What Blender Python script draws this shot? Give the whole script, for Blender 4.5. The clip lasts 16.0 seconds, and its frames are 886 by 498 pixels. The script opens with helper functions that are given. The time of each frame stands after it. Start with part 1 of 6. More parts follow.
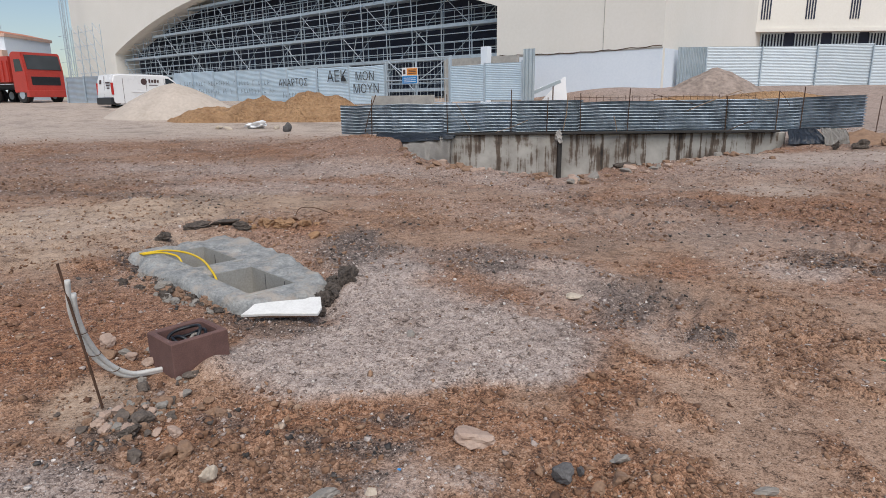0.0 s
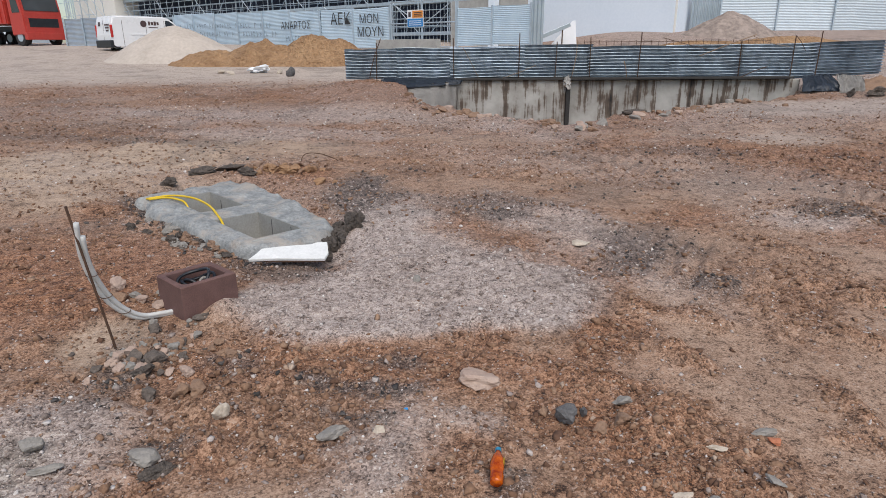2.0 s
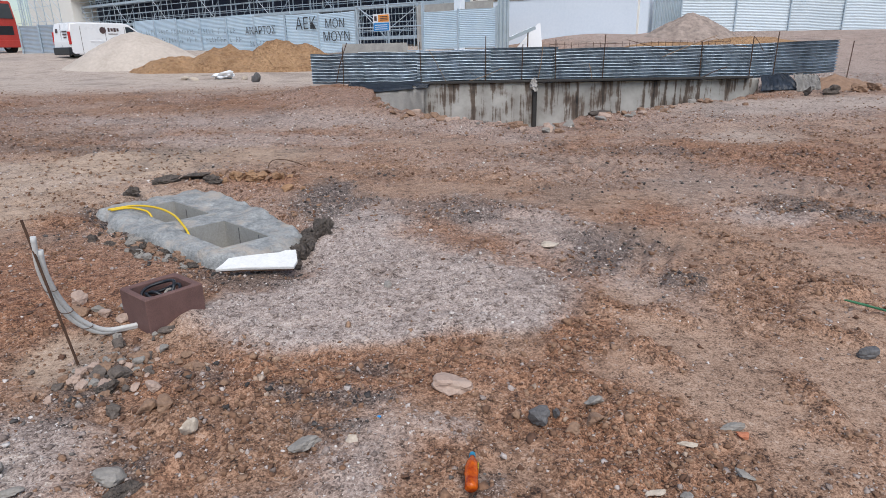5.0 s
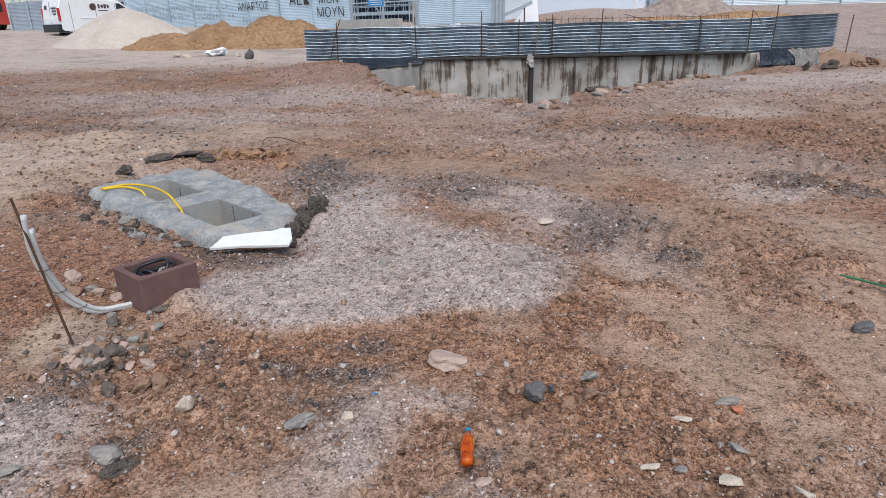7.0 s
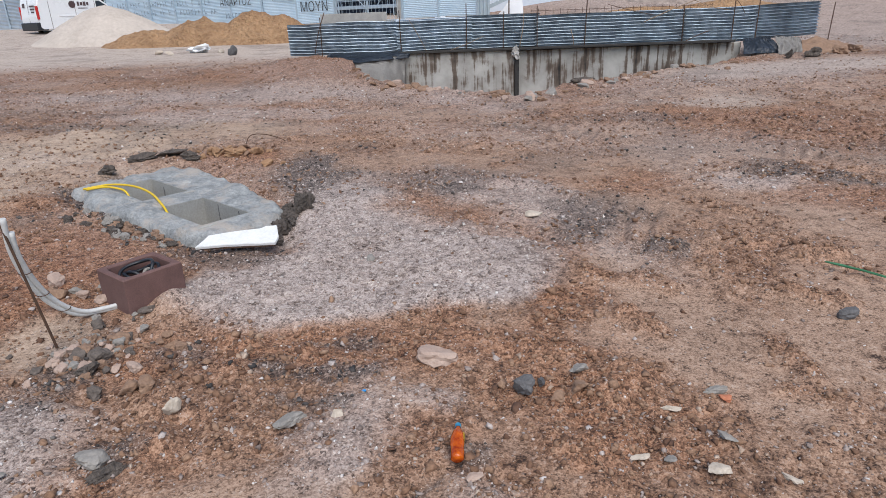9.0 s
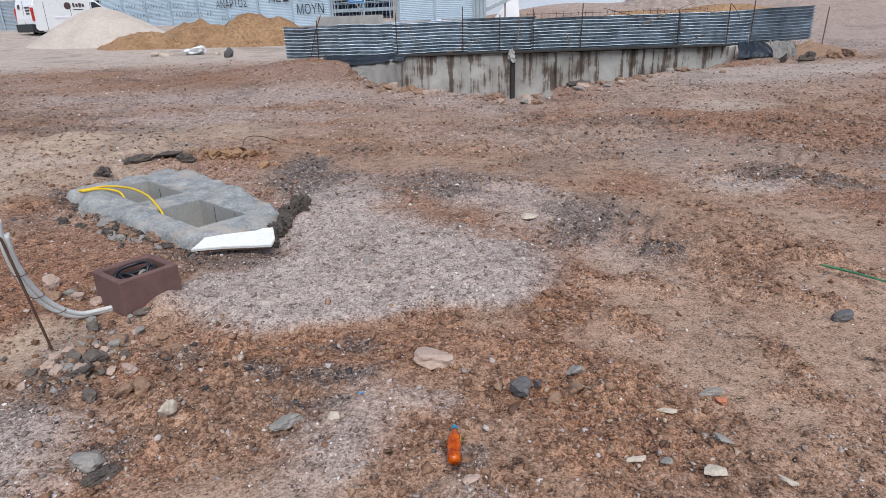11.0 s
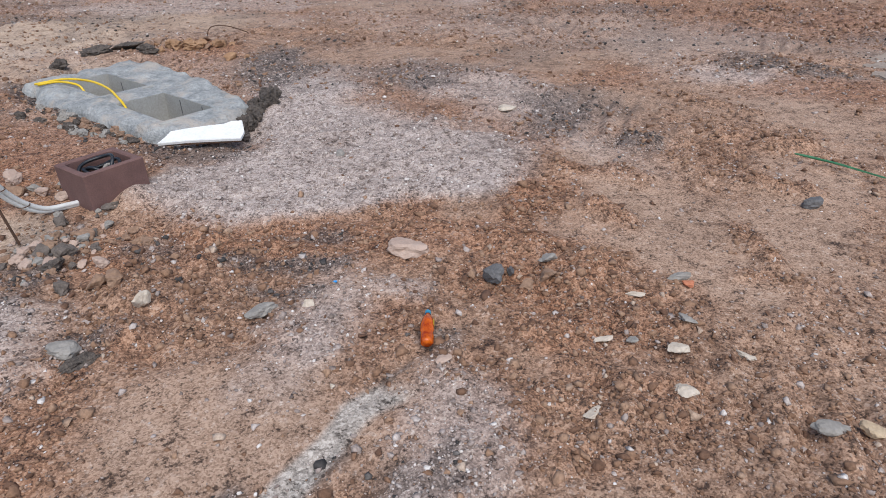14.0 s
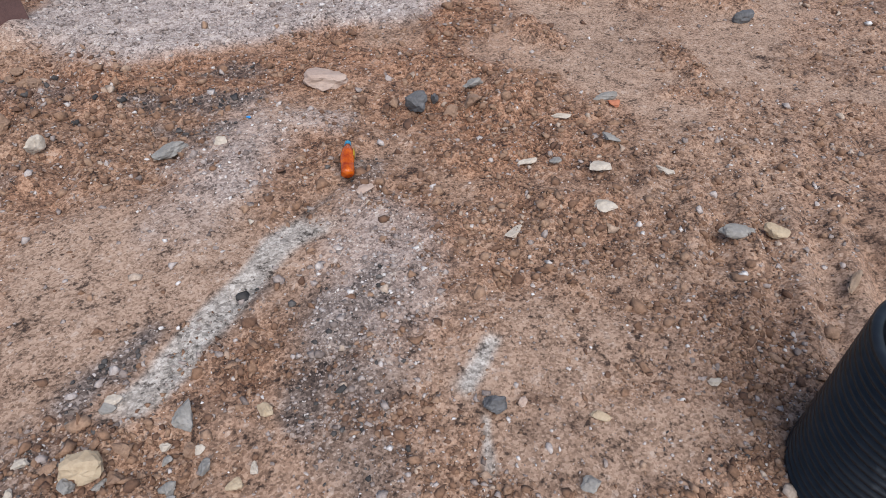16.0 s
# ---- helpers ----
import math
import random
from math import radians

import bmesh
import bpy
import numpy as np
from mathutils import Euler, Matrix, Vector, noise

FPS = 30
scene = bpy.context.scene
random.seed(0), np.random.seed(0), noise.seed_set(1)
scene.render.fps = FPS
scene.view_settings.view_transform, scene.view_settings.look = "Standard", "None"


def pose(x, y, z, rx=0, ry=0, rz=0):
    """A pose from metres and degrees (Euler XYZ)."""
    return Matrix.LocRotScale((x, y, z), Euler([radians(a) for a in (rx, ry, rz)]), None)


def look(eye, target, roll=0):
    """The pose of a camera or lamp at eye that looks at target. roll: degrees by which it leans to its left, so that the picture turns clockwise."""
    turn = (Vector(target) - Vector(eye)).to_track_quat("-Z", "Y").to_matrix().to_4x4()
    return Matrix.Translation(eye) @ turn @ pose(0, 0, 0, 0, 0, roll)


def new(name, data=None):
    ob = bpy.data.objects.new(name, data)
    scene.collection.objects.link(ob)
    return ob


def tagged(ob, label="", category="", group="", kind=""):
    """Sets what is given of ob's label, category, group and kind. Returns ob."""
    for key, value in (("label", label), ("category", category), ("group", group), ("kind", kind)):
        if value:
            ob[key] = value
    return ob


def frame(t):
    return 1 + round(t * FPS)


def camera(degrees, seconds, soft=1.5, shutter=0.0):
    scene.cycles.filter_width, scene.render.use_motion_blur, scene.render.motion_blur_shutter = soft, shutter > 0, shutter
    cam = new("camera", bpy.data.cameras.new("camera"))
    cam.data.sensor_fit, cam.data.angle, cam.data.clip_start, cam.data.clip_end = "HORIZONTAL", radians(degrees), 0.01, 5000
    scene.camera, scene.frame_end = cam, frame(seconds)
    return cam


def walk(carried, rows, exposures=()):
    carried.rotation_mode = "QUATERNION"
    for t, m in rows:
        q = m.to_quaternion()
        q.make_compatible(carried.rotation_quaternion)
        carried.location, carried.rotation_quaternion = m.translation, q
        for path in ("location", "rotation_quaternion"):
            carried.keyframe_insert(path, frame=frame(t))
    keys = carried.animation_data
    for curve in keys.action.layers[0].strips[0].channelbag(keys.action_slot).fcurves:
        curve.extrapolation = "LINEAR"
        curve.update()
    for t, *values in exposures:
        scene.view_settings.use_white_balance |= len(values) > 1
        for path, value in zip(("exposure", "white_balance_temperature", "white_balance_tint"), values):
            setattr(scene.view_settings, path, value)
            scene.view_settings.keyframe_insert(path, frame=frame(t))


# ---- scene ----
cam = camera(71.1, 16.0, soft=0.9)
PATH = [
    (0, (-0.001, -0.022, 1.607), (-0.001, 1.923, 1.141), -0.6),
    (0.5, (-0.007, -0.022, 1.595), (-0.01, 1.915, 1.097), -0.6),
    (1, (-0.002, -0.02, 1.597), (-0.015, 1.897, 1.027), -0.9),
    (1.5, (-0.014, -0.021, 1.589), (-0.036, 1.885, 0.984), -0.3),
    (2, (-0.011, -0.027, 1.589), (-0.028, 1.873, 0.964), -0.4),
    (2.5, (-0.011, -0.018, 1.587), (-0.004, 1.88, 0.957), -0.5),
    (3, (-0.011, -0.008, 1.589), (0.012, 1.889, 0.955), -0.4),
    (3.5, (0.004, -0.019, 1.592), (0.02, 1.884, 0.975), -1.3),
    (4, (0.0, -0.022, 1.598), (0.044, 1.887, 1.002), -1.3),
    (6.5, (0.008, -0.002, 1.582), (0.09, 1.881, 0.913), -0.9),
    (7, (0.011, 0.0, 1.58), (0.092, 1.878, 0.898), -1.2),
    (7.5, (0.014, 0.008, 1.582), (0.096, 1.88, 0.882), -1.8),
    (8, (0.02, 0.008, 1.583), (0.103, 1.881, 0.887), -2.1),
    (8.5, (0.022, 0.011, 1.578), (0.123, 1.879, 0.871), -1.9),
    (9, (0.023, 0.013, 1.581), (0.137, 1.882, 0.879), -2.0),
    (11.5, (0.018, 0.009, 1.58), (0.158, 1.879, 0.886), -1.5),
    (12, (0.026, 0.019, 1.577), (0.21, 1.884, 0.878), -1.4),
    (12.5, (0.034, 0.015, 1.579), (0.216, 1.884, 0.891), -1.8),
    (13, (0.047, 0.009, 1.58), (0.267, 1.88, 0.908), -1.9),
    (13.5, (0.048, 0.006, 1.554), (0.261, 1.852, 0.813), -2.3),
    (14, (0.052, 0.008, 1.512), (0.22, 1.743, 0.532), -1.6),
    (14.5, (0.081, 0.013, 1.485), (0.254, 1.665, 0.37), -1.3),
    (15, (0.105, 0.019, 1.445), (0.342, 1.56, 0.194), -0.8),
    (15.5, (0.122, 0.002, 1.429), (0.38, 1.497, 0.126), -0.9),
    (16, (0.14, -0.007, 1.406), (0.422, 1.425, 0.038), -1.2),
]
walk(cam, [(t, look(eye, target, roll)) for t, eye, target, roll in PATH],
     [(0.0, 0.42, 6700, 10), (4.0, 0.54, 6400, 10), (9.0, 0.62, 6300, 10), (13.0, 0.64, 6300, 10), (14.5, 0.68, 6250, 10), (16.0, 0.70, 6250, 10)])

# ---------------------------------------------------------------- light
world = bpy.data.worlds.new("sky")
scene.world = world
world.use_nodes = True
wn = world.node_tree.nodes
sky = wn.new("ShaderNodeTexSky")
sky.sky_type = "NISHITA"
sky.sun_disc = False
sky.sun_elevation = radians(57)
sky.sun_rotation = radians(173)
sky.dust_density = 1.0
sky.air_density = 1.0
world.node_tree.links.new(sky.outputs[0], wn["Background"].inputs[0])
wn["Background"].inputs[1].default_value = 0.085
sun_data = bpy.data.lights.new("sun", "SUN")
sun_data.energy = 2.2
sun_data.angle = radians(60)
sun_data.color = (1.0, 0.955, 0.90)
sun = new("sun", sun_data)
sun.matrix_world = look((0, 0, 50), (-4.1, 32.2, 0))


# ---------------------------------------------------------------- small tools
RNG = np.random.RandomState(7)


def smooth(a, b, v):
    t = np.clip((np.asarray(v, float) - a) / (b - a), 0, 1)
    return t * t * (3 - 2 * t)


TABLES = [np.random.RandomState(100 + k).rand(256, 256) for k in range(6)]


def vnoise(x, y, scale, k=0):
    """Smooth lattice noise, 0 to 1."""
    x, y = np.asarray(x, float) / scale + 37.3 * k, np.asarray(y, float) / scale + 11.7 * k
    xi, yi = np.floor(x).astype(int), np.floor(y).astype(int)
    fx, fy = x - xi, y - yi
    fx, fy = fx * fx * (3 - 2 * fx), fy * fy * (3 - 2 * fy)
    T = TABLES[k % 6]
    a, b = T[xi % 256, yi % 256], T[(xi + 1) % 256, yi % 256]
    c, d = T[xi % 256, (yi + 1) % 256], T[(xi + 1) % 256, (yi + 1) % 256]
    return (a * (1 - fx) + b * fx) * (1 - fy) + (c * (1 - fx) + d * fx) * fy


def fbm(x, y, scale, k=0, octaves=4):
    total, amp, norm = 0, 1.0, 0
    for o in range(octaves):
        c, s = math.cos(0.65 * (o + 1) + k), math.sin(0.65 * (o + 1) + k)
        total = total + amp * vnoise(x * c - y * s, x * s + y * c, scale / 2 ** o, k + o)
        norm += amp
        amp *= 0.5
    return total / norm


def blob(x, y, cx, cy, rx, ry, turn=0.0, soft=0.35, wobble=0.25, k=0):
    """1 inside an uneven oval patch, 0 outside."""
    c, s = math.cos(radians(turn)), math.sin(radians(turn))
    u, v = ((x - cx) * c + (y - cy) * s) / rx, (-(x - cx) * s + (y - cy) * c) / ry
    r = np.sqrt(u * u + v * v) + wobble * (fbm(x, y, 0.6 * min(rx, ry) + 0.05, k, 3) - 0.5) * 2
    return 1 - smooth(1 - soft, 1 + soft, r)


def streak(x, y, ax, ay, bx, by, w, soft=0.5, k=0):
    """1 on an uneven line from a to b of half width w."""
    dx, dy = bx - ax, by - ay
    n = math.hypot(dx, dy)
    t = ((x - ax) * dx + (y - ay) * dy) / n
    d = ((x - ax) * dy - (y - ay) * dx) / n + (fbm(x, y, 5 * w, k, 2) - 0.5) * 2.2 * w
    along = smooth(-w, w, t) * (1 - smooth(n - w, n + w, t))
    return (1 - smooth(w * (1 - soft), w * (1 + soft), np.abs(d))) * along


def bm_new():
    return bmesh.new()


def box(bm, size, at=(0, 0, 0), m=None, bevel=0.0):
    r = bmesh.ops.create_cube(bm, size=1.0)
    vs = r["verts"]
    mat = Matrix.Translation(at) @ (m or Matrix()) @ Matrix.Diagonal((*size, 1))
    bmesh.ops.transform(bm, matrix=mat, verts=vs)
    if bevel:
        edges = list({e for v in vs for e in v.link_edges})
        bmesh.ops.bevel(bm, geom=edges, offset=bevel, segments=2, affect="EDGES", profile=0.6)
    return bm


def prism(bm, points, depth, m=None):
    """A flat outline (x, z) pushed along y by depth."""
    m = m or Matrix()
    a = [bm.verts.new(m @ Vector((x, 0, z))) for x, z in points]
    b = [bm.verts.new(m @ Vector((x, depth, z))) for x, z in points]
    bm.faces.new(a)
    bm.faces.new(b[::-1])
    n = len(points)
    for i in range(n):
        bm.faces.new((a[i], b[i], b[(i + 1) % n], a[(i + 1) % n]))
    bmesh.ops.recalc_face_normals(bm, faces=bm.faces)
    return bm


def rod(bm, a, b, r, seg=8):
    a, b = Vector(a), Vector(b)
    d = b - a
    m = Matrix.Translation((a + b) / 2) @ d.to_track_quat("Z", "Y").to_matrix().to_4x4()
    bmesh.ops.create_cone(bm, cap_ends=True, segments=seg, radius1=r, radius2=r, depth=d.length, matrix=m)
    return bm


def spline(points, n):
    """Points along a smooth curve through the given ones."""
    p = [Vector(q) for q in points]
    p = [2 * p[0] - p[1]] + p + [2 * p[-1] - p[-2]]
    out = []
    for i in range(1, len(p) - 2):
        for j in range(n):
            t = j / n
            out.append(0.5 * ((2 * p[i]) + (p[i + 1] - p[i - 1]) * t + (2 * p[i - 1] - 5 * p[i] + 4 * p[i + 1] - p[i + 2]) * t * t
                              + (3 * p[i] - p[i - 1] - 3 * p[i + 1] + p[i + 2]) * t ** 3))
    return out + [p[-2]]


def tube(bm, points, r, seg=10):
    """A round hose along the points; r a radius or one for each point."""
    rs = r if isinstance(r, (list, tuple)) else [r] * len(points)
    rings, up = [], Vector((0.13, 0.21, 0.97))
    for i, p in enumerate(points):
        d = (points[min(i + 1, len(points) - 1)] - points[max(i - 1, 0)]).normalized()
        side = d.cross(up)
        if side.length < 1e-3:
            side = d.cross(Vector((1, 0, 0)))
        side.normalize()
        top = side.cross(d)
        rings.append([bm.verts.new(p + rs[i] * (math.cos(a) * side + math.sin(a) * top)) for a in (2 * math.pi * j / seg for j in range(seg))])
    for a, b in zip(rings, rings[1:]):
        for j in range(seg):
            bm.faces.new((a[j], a[(j + 1) % seg], b[(j + 1) % seg], b[j])).smooth = True
    bm.faces.new(rings[0][::-1])
    bm.faces.new(rings[-1])
    return bm


def finish(name, bm, material, shade=False):
    me = bpy.data.meshes.new(name)
    bmesh.ops.recalc_face_normals(bm, faces=bm.faces)
    if shade:
        for f in bm.faces:
            f.smooth = True
    bm.to_mesh(me)
    bm.free()
    me.materials.append(material)
    return me


def part(name, bm, material, parent, label="", shade=False):
    ob = new(name, finish(name, bm, material, shade))
    ob.parent = parent
    if label:
        tagged(ob, label)
    return ob


def again(ob, m, parent=None):
    """One more piece on the same mesh."""
    o = new(ob.name.split(".")[0], ob.data)
    o.parent = parent or ob.parent
    o.matrix_basis = m
    return o


def thing(name, m, label, category, group="", kind=""):
    ob = new(name)
    ob.empty_display_size = 0.1
    ob.matrix_basis = m
    return tagged(ob, label, category, group, kind)


def single(name, bm, material, m, label, category, group="", kind="", shade=False):
    ob = new(name, finish(name, bm, material, shade))
    ob.matrix_basis = m
    return tagged(ob, label, category, group, kind)


# ---------------------------------------------------------------- materials
def material(name, rough=0.8, metal=0.0, spec=0.5):
    m = bpy.data.materials.new(name)
    m.use_nodes = True
    b = m.node_tree.nodes["Principled BSDF"]
    b.inputs["Roughness"].default_value = rough
    b.inputs["Metallic"].default_value = metal
    b.inputs["Specular IOR Level"].default_value = spec
    return m


def node(m, kind, **values):
    n = m.node_tree.nodes.new(kind)
    for k, v in values.items():
        n.inputs[k].default_value = v
    return n


def link(m, a, b):
    m.node_tree.links.new(a, b)


def coords(m, space="Object"):
    return node(m, "ShaderNodeTexCoord").outputs[space]


def noise_tex(m, scale, detail=5.0, rough=0.6, vec=None):
    n = node(m, "ShaderNodeTexNoise", Scale=scale, Detail=detail, Roughness=rough)
    link(m, vec or coords(m), n.inputs["Vector"])
    return n.outputs["Fac"]


def ramp(m, fac, *stops):
    r = m.node_tree.nodes.new("ShaderNodeValToRGB")
    e = r.color_ramp.elements
    while len(e) < len(stops):
        e.new(0.5)
    for el, (p, c) in zip(e, stops):
        el.position = p
        el.color = (*c, 1) if len(c) == 3 else c
    link(m, fac, r.inputs["Fac"])
    return r.outputs["Color"]


def mix(m, fac, a, b, how="MIX"):
    n = m.node_tree.nodes.new("ShaderNodeMix")
    n.data_type, n.blend_type = "RGBA", how
    for sock, v in ((n.inputs[0], fac), (n.inputs[6], a), (n.inputs[7], b)):
        if isinstance(v, (int, float)):
            sock.default_value = v
        elif isinstance(v, tuple):
            sock.default_value = (*v, 1)
        else:
            link(m, v, sock)
    return n.outputs[2]


def bump(m, height, strength=0.4, distance=0.01):
    b = node(m, "ShaderNodeBump", Strength=strength, Distance=distance)
    link(m, height, b.inputs["Height"])
    link(m, b.outputs[0], m.node_tree.nodes["Principled BSDF"].inputs["Normal"])


def base(m, col):
    link(m, col, m.node_tree.nodes["Principled BSDF"].inputs["Base Color"])


def rough_from(m, fac, lo, hi):
    r = node(m, "ShaderNodeMapRange")
    r.inputs["To Min"].default_value, r.inputs["To Max"].default_value = lo, hi
    link(m, fac, r.inputs["Value"])
    link(m, r.outputs[0], m.node_tree.nodes["Principled BSDF"].inputs["Roughness"])


def speckled(name, dark, light, scale=6.0, fine=60.0, rough=0.8, metal=0.0, relief=0.3, depth=0.004, spec=0.5, per_piece=0.0):
    """Two colours mixed at two scales, with fine relief."""
    m = material(name, rough, metal, spec)
    big, small = noise_tex(m, scale, 4), noise_tex(m, fine, 3)
    col = ramp(m, mix(m, 0.45, big, small), (0.3, dark), (0.7, light))
    if per_piece:
        info = m.node_tree.nodes.new("ShaderNodeObjectInfo").outputs["Random"]
        col = mix(m, per_piece, col, ramp(m, info, (0.0, (0.35, 0.35, 0.35)), (1.0, (1, 1, 1))), "MULTIPLY")
    base(m, col)
    rough_from(m, big, max(0.05, rough - 0.12), min(1, rough + 0.12))
    bump(m, small, relief, depth)
    return m


def islands(name, stops, rough=0.85, fine=80.0):
    """Stones of one mesh, each with a colour of its own."""
    m = material(name, rough)
    r = m.node_tree.nodes.new("ShaderNodeNewGeometry").outputs["Random Per Island"]
    col = ramp(m, r, *stops)
    n = noise_tex(m, fine, 3)
    base(m, mix(m, 0.6, col, ramp(m, n, (0.35, (0.45, 0.42, 0.40)), (0.6, (1, 1, 1))), "MULTIPLY"))
    bump(m, n, 0.7, 0.004)
    return m


def soil_material():
    m = material("soil", 0.85, 0, 0.4)
    a1 = m.node_tree.nodes.new("ShaderNodeAttribute")
    a1.attribute_name = "zone_a"
    a2 = m.node_tree.nodes.new("ShaderNodeAttribute")
    a2.attribute_name = "zone_b"
    s1, s2 = m.node_tree.nodes.new("ShaderNodeSeparateColor"), m.node_tree.nodes.new("ShaderNodeSeparateColor")
    link(m, a1.outputs["Color"], s1.inputs[0])
    link(m, a2.outputs["Color"], s2.inputs[0])
    vec = coords(m)

    def crumbs(scale):
        v = node(m, "ShaderNodeTexVoronoi", Scale=scale)
        link(m, vec, v.inputs["Vector"])
        c = m.node_tree.nodes.new("ShaderNodeSeparateColor")
        link(m, v.outputs["Color"], c.inputs[0])
        return v.outputs["Distance"], c.outputs["Red"], c.outputs["Green"]

    n_big, n_mid, n_fine = noise_tex(m, 1.3, 6, 0.65, vec), noise_tex(m, 14, 4, 0.72, vec), noise_tex(m, 70, 2, 0.7, vec)
    d1, r1, g1 = crumbs(26)
    d2, r2, g2 = crumbs(75)
    d3, r3, g3 = crumbs(170)
    cells = mix(m, 0.45, mix(m, 0.25, r2, r1), r3)
    grain = mix(m, 0.5, mix(m, 0.5, n_mid, n_fine), cells)
    sand = mix(m, 0.5, n_fine, r3)
    brown = mix(m, 0.6, ramp(m, n_big, (0.3, (0.21, 0.11, 0.063)), (0.7, (0.34, 0.205, 0.132))), ramp(m, grain, (0.36, (0.035, 0.019, 0.012)), (0.48, (0.26, 0.142, 0.085)), (0.63, (0.60, 0.40, 0.275))))
    patches = ramp(m, noise_tex(m, 4.5, 5, 0.7, vec), (0.42, (0, 0, 0)), (0.62, (1, 1, 1)))
    brown = mix(m, mix(m, 0.55, patches, (0.0, 0.0, 0.0)), brown, ramp(m, grain, (0.33, (0.15, 0.088, 0.055)), (0.55, (0.36, 0.235, 0.157)), (0.7, (0.54, 0.40, 0.30))))
    tan = mix(m, 0.6, ramp(m, mix(m, 0.5, n_big, n_mid), (0.36, (0.28, 0.178, 0.118)), (0.62, (0.47, 0.335, 0.245))), ramp(m, mix(m, 0.5, sand, grain), (0.33, (0.13, 0.078, 0.05)), (0.46, (0.345, 0.232, 0.163)), (0.66, (0.56, 0.42, 0.32))))
    gravel = mix(m, 0.5, (0.41, 0.34, 0.305), ramp(m, grain, (0.36, (0.12, 0.098, 0.088)), (0.48, (0.40, 0.34, 0.31)), (0.63, (0.76, 0.70, 0.66))))
    pale = mix(m, 0.55, (0.50, 0.385, 0.285), ramp(m, grain, (0.35, (0.26, 0.18, 0.122)), (0.65, (0.66, 0.54, 0.43))))
    dark = ramp(m, grain, (0.35, (0.03, 0.026, 0.025)), (0.56, (0.12, 0.10, 0.092)), (0.70, (0.34, 0.30, 0.275)))
    white = ramp(m, grain, (0.33, (0.24, 0.225, 0.20)), (0.55, (0.48, 0.455, 0.415)), (0.7, (0.70, 0.68, 0.63)))
    red = ramp(m, grain, (0.36, (0.075, 0.03, 0.014)), (0.50, (0.27, 0.128, 0.066)), (0.68, (0.47, 0.275, 0.17)))
    road = mix(m, 0.4, (0.56, 0.485, 0.42), ramp(m, grain, (0.35, (0.38, 0.325, 0.28)), (0.65, (0.66, 0.58, 0.50))))
    col = mix(m, s2.outputs["Red"], brown, tan)
    col = mix(m, s2.outputs["Green"], col, red)
    col = mix(m, s2.outputs["Blue"], col, road)
    col = mix(m, s1.outputs["Green"], col, pale)
    col = mix(m, s1.outputs["Red"], col, gravel)
    col = mix(m, s1.outputs["Blue"], col, dark)
    col = mix(m, a1.outputs["Alpha"], col, white)
    chips = ramp(m, mix(m, 0.5, g2, n_mid), (0.71, (0, 0, 0)), (0.74, (1, 1, 1)))
    col = mix(m, mix(m, 0.75, chips, s1.outputs["Red"], "MULTIPLY"), col, ramp(m, r3, (0.0, (0.42, 0.34, 0.28)), (0.7, (0.58, 0.51, 0.45)), (1.0, (0.78, 0.75, 0.7))))
    # crevice shade painted into the soil colour, from the noise behind the bump
    crevice_shade = ramp(m, mix(m, 0.5, n_fine, n_mid), (0.38, (0.14, 0.115, 0.10)), (0.455, (1, 1, 1)))
    col = mix(m, 0.85, col, crevice_shade, "MULTIPLY")
    # broad random mottling, darker where the noise is low
    mottle = ramp(m, mix(m, 0.35, noise_tex(m, 2.1, 7, 0.72, vec), n_mid), (0.38, (0.42, 0.37, 0.34)), (0.45, (0.85, 0.84, 0.83)), (0.54, (1, 1, 1)))
    col = mix(m, 0.8, col, mottle, "MULTIPLY")
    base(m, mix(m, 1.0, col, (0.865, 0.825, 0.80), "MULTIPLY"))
    rough_from(m, n_mid, 0.6, 0.95)
    lumps = mix(m, 0.6, mix(m, 0.5, d1, d2), mix(m, 0.5, n_mid, n_fine))
    lumps = mix(m, s2.outputs["Red"], lumps, mix(m, 0.6, lumps, (0.5, 0.5, 0.5)))
    bump(m, lumps, 0.8, 0.014)
    return m


M_SOIL = soil_material()
M_GRAVEL = islands("gravel_stone", ((0.0, (0.17, 0.13, 0.112)), (0.2, (0.30, 0.24, 0.21)), (0.7, (0.42, 0.35, 0.315)), (0.9, (0.56, 0.49, 0.45)), (1.0, (0.78, 0.74, 0.70))))
M_CLOD = islands("soil_clod", ((0.0, (0.13, 0.068, 0.042)), (0.5, (0.25, 0.142, 0.086)), (0.95, (0.35, 0.222, 0.145)), (1.0, (0.55, 0.44, 0.35))), 0.95)
M_TAR = islands("broken_asphalt", ((0.0, (0.03, 0.028, 0.027)), (0.7, (0.09, 0.08, 0.074)), (1.0, (0.19, 0.17, 0.155))), 0.9)
M_CONCRETE = speckled("concrete", (0.26, 0.255, 0.24), (0.47, 0.46, 0.43), 3.0, 70, 0.85, relief=0.5, depth=0.004)
M_MORTAR = speckled("wet_mortar", (0.13, 0.138, 0.14), (0.43, 0.44, 0.43), 6.0, 42, 0.8, relief=1.0, depth=0.016)
_wash = ramp(M_MORTAR, noise_tex(M_MORTAR, 3.2, 7, 0.7), (0.50, (0, 0, 0)), (0.62, (0.75, 0.75, 0.75)))
_old = M_MORTAR.node_tree.nodes["Principled BSDF"].inputs["Base Color"].links[0].from_socket
base(M_MORTAR, mix(M_MORTAR, _wash, _old, (0.40, 0.345, 0.29)))
M_ZINC = speckled("galvanised_sheet", (0.44, 0.51, 0.56), (0.66, 0.73, 0.78), 1.5, 25, 0.34, 0.8, 0.1, 0.001, per_piece=0.25)
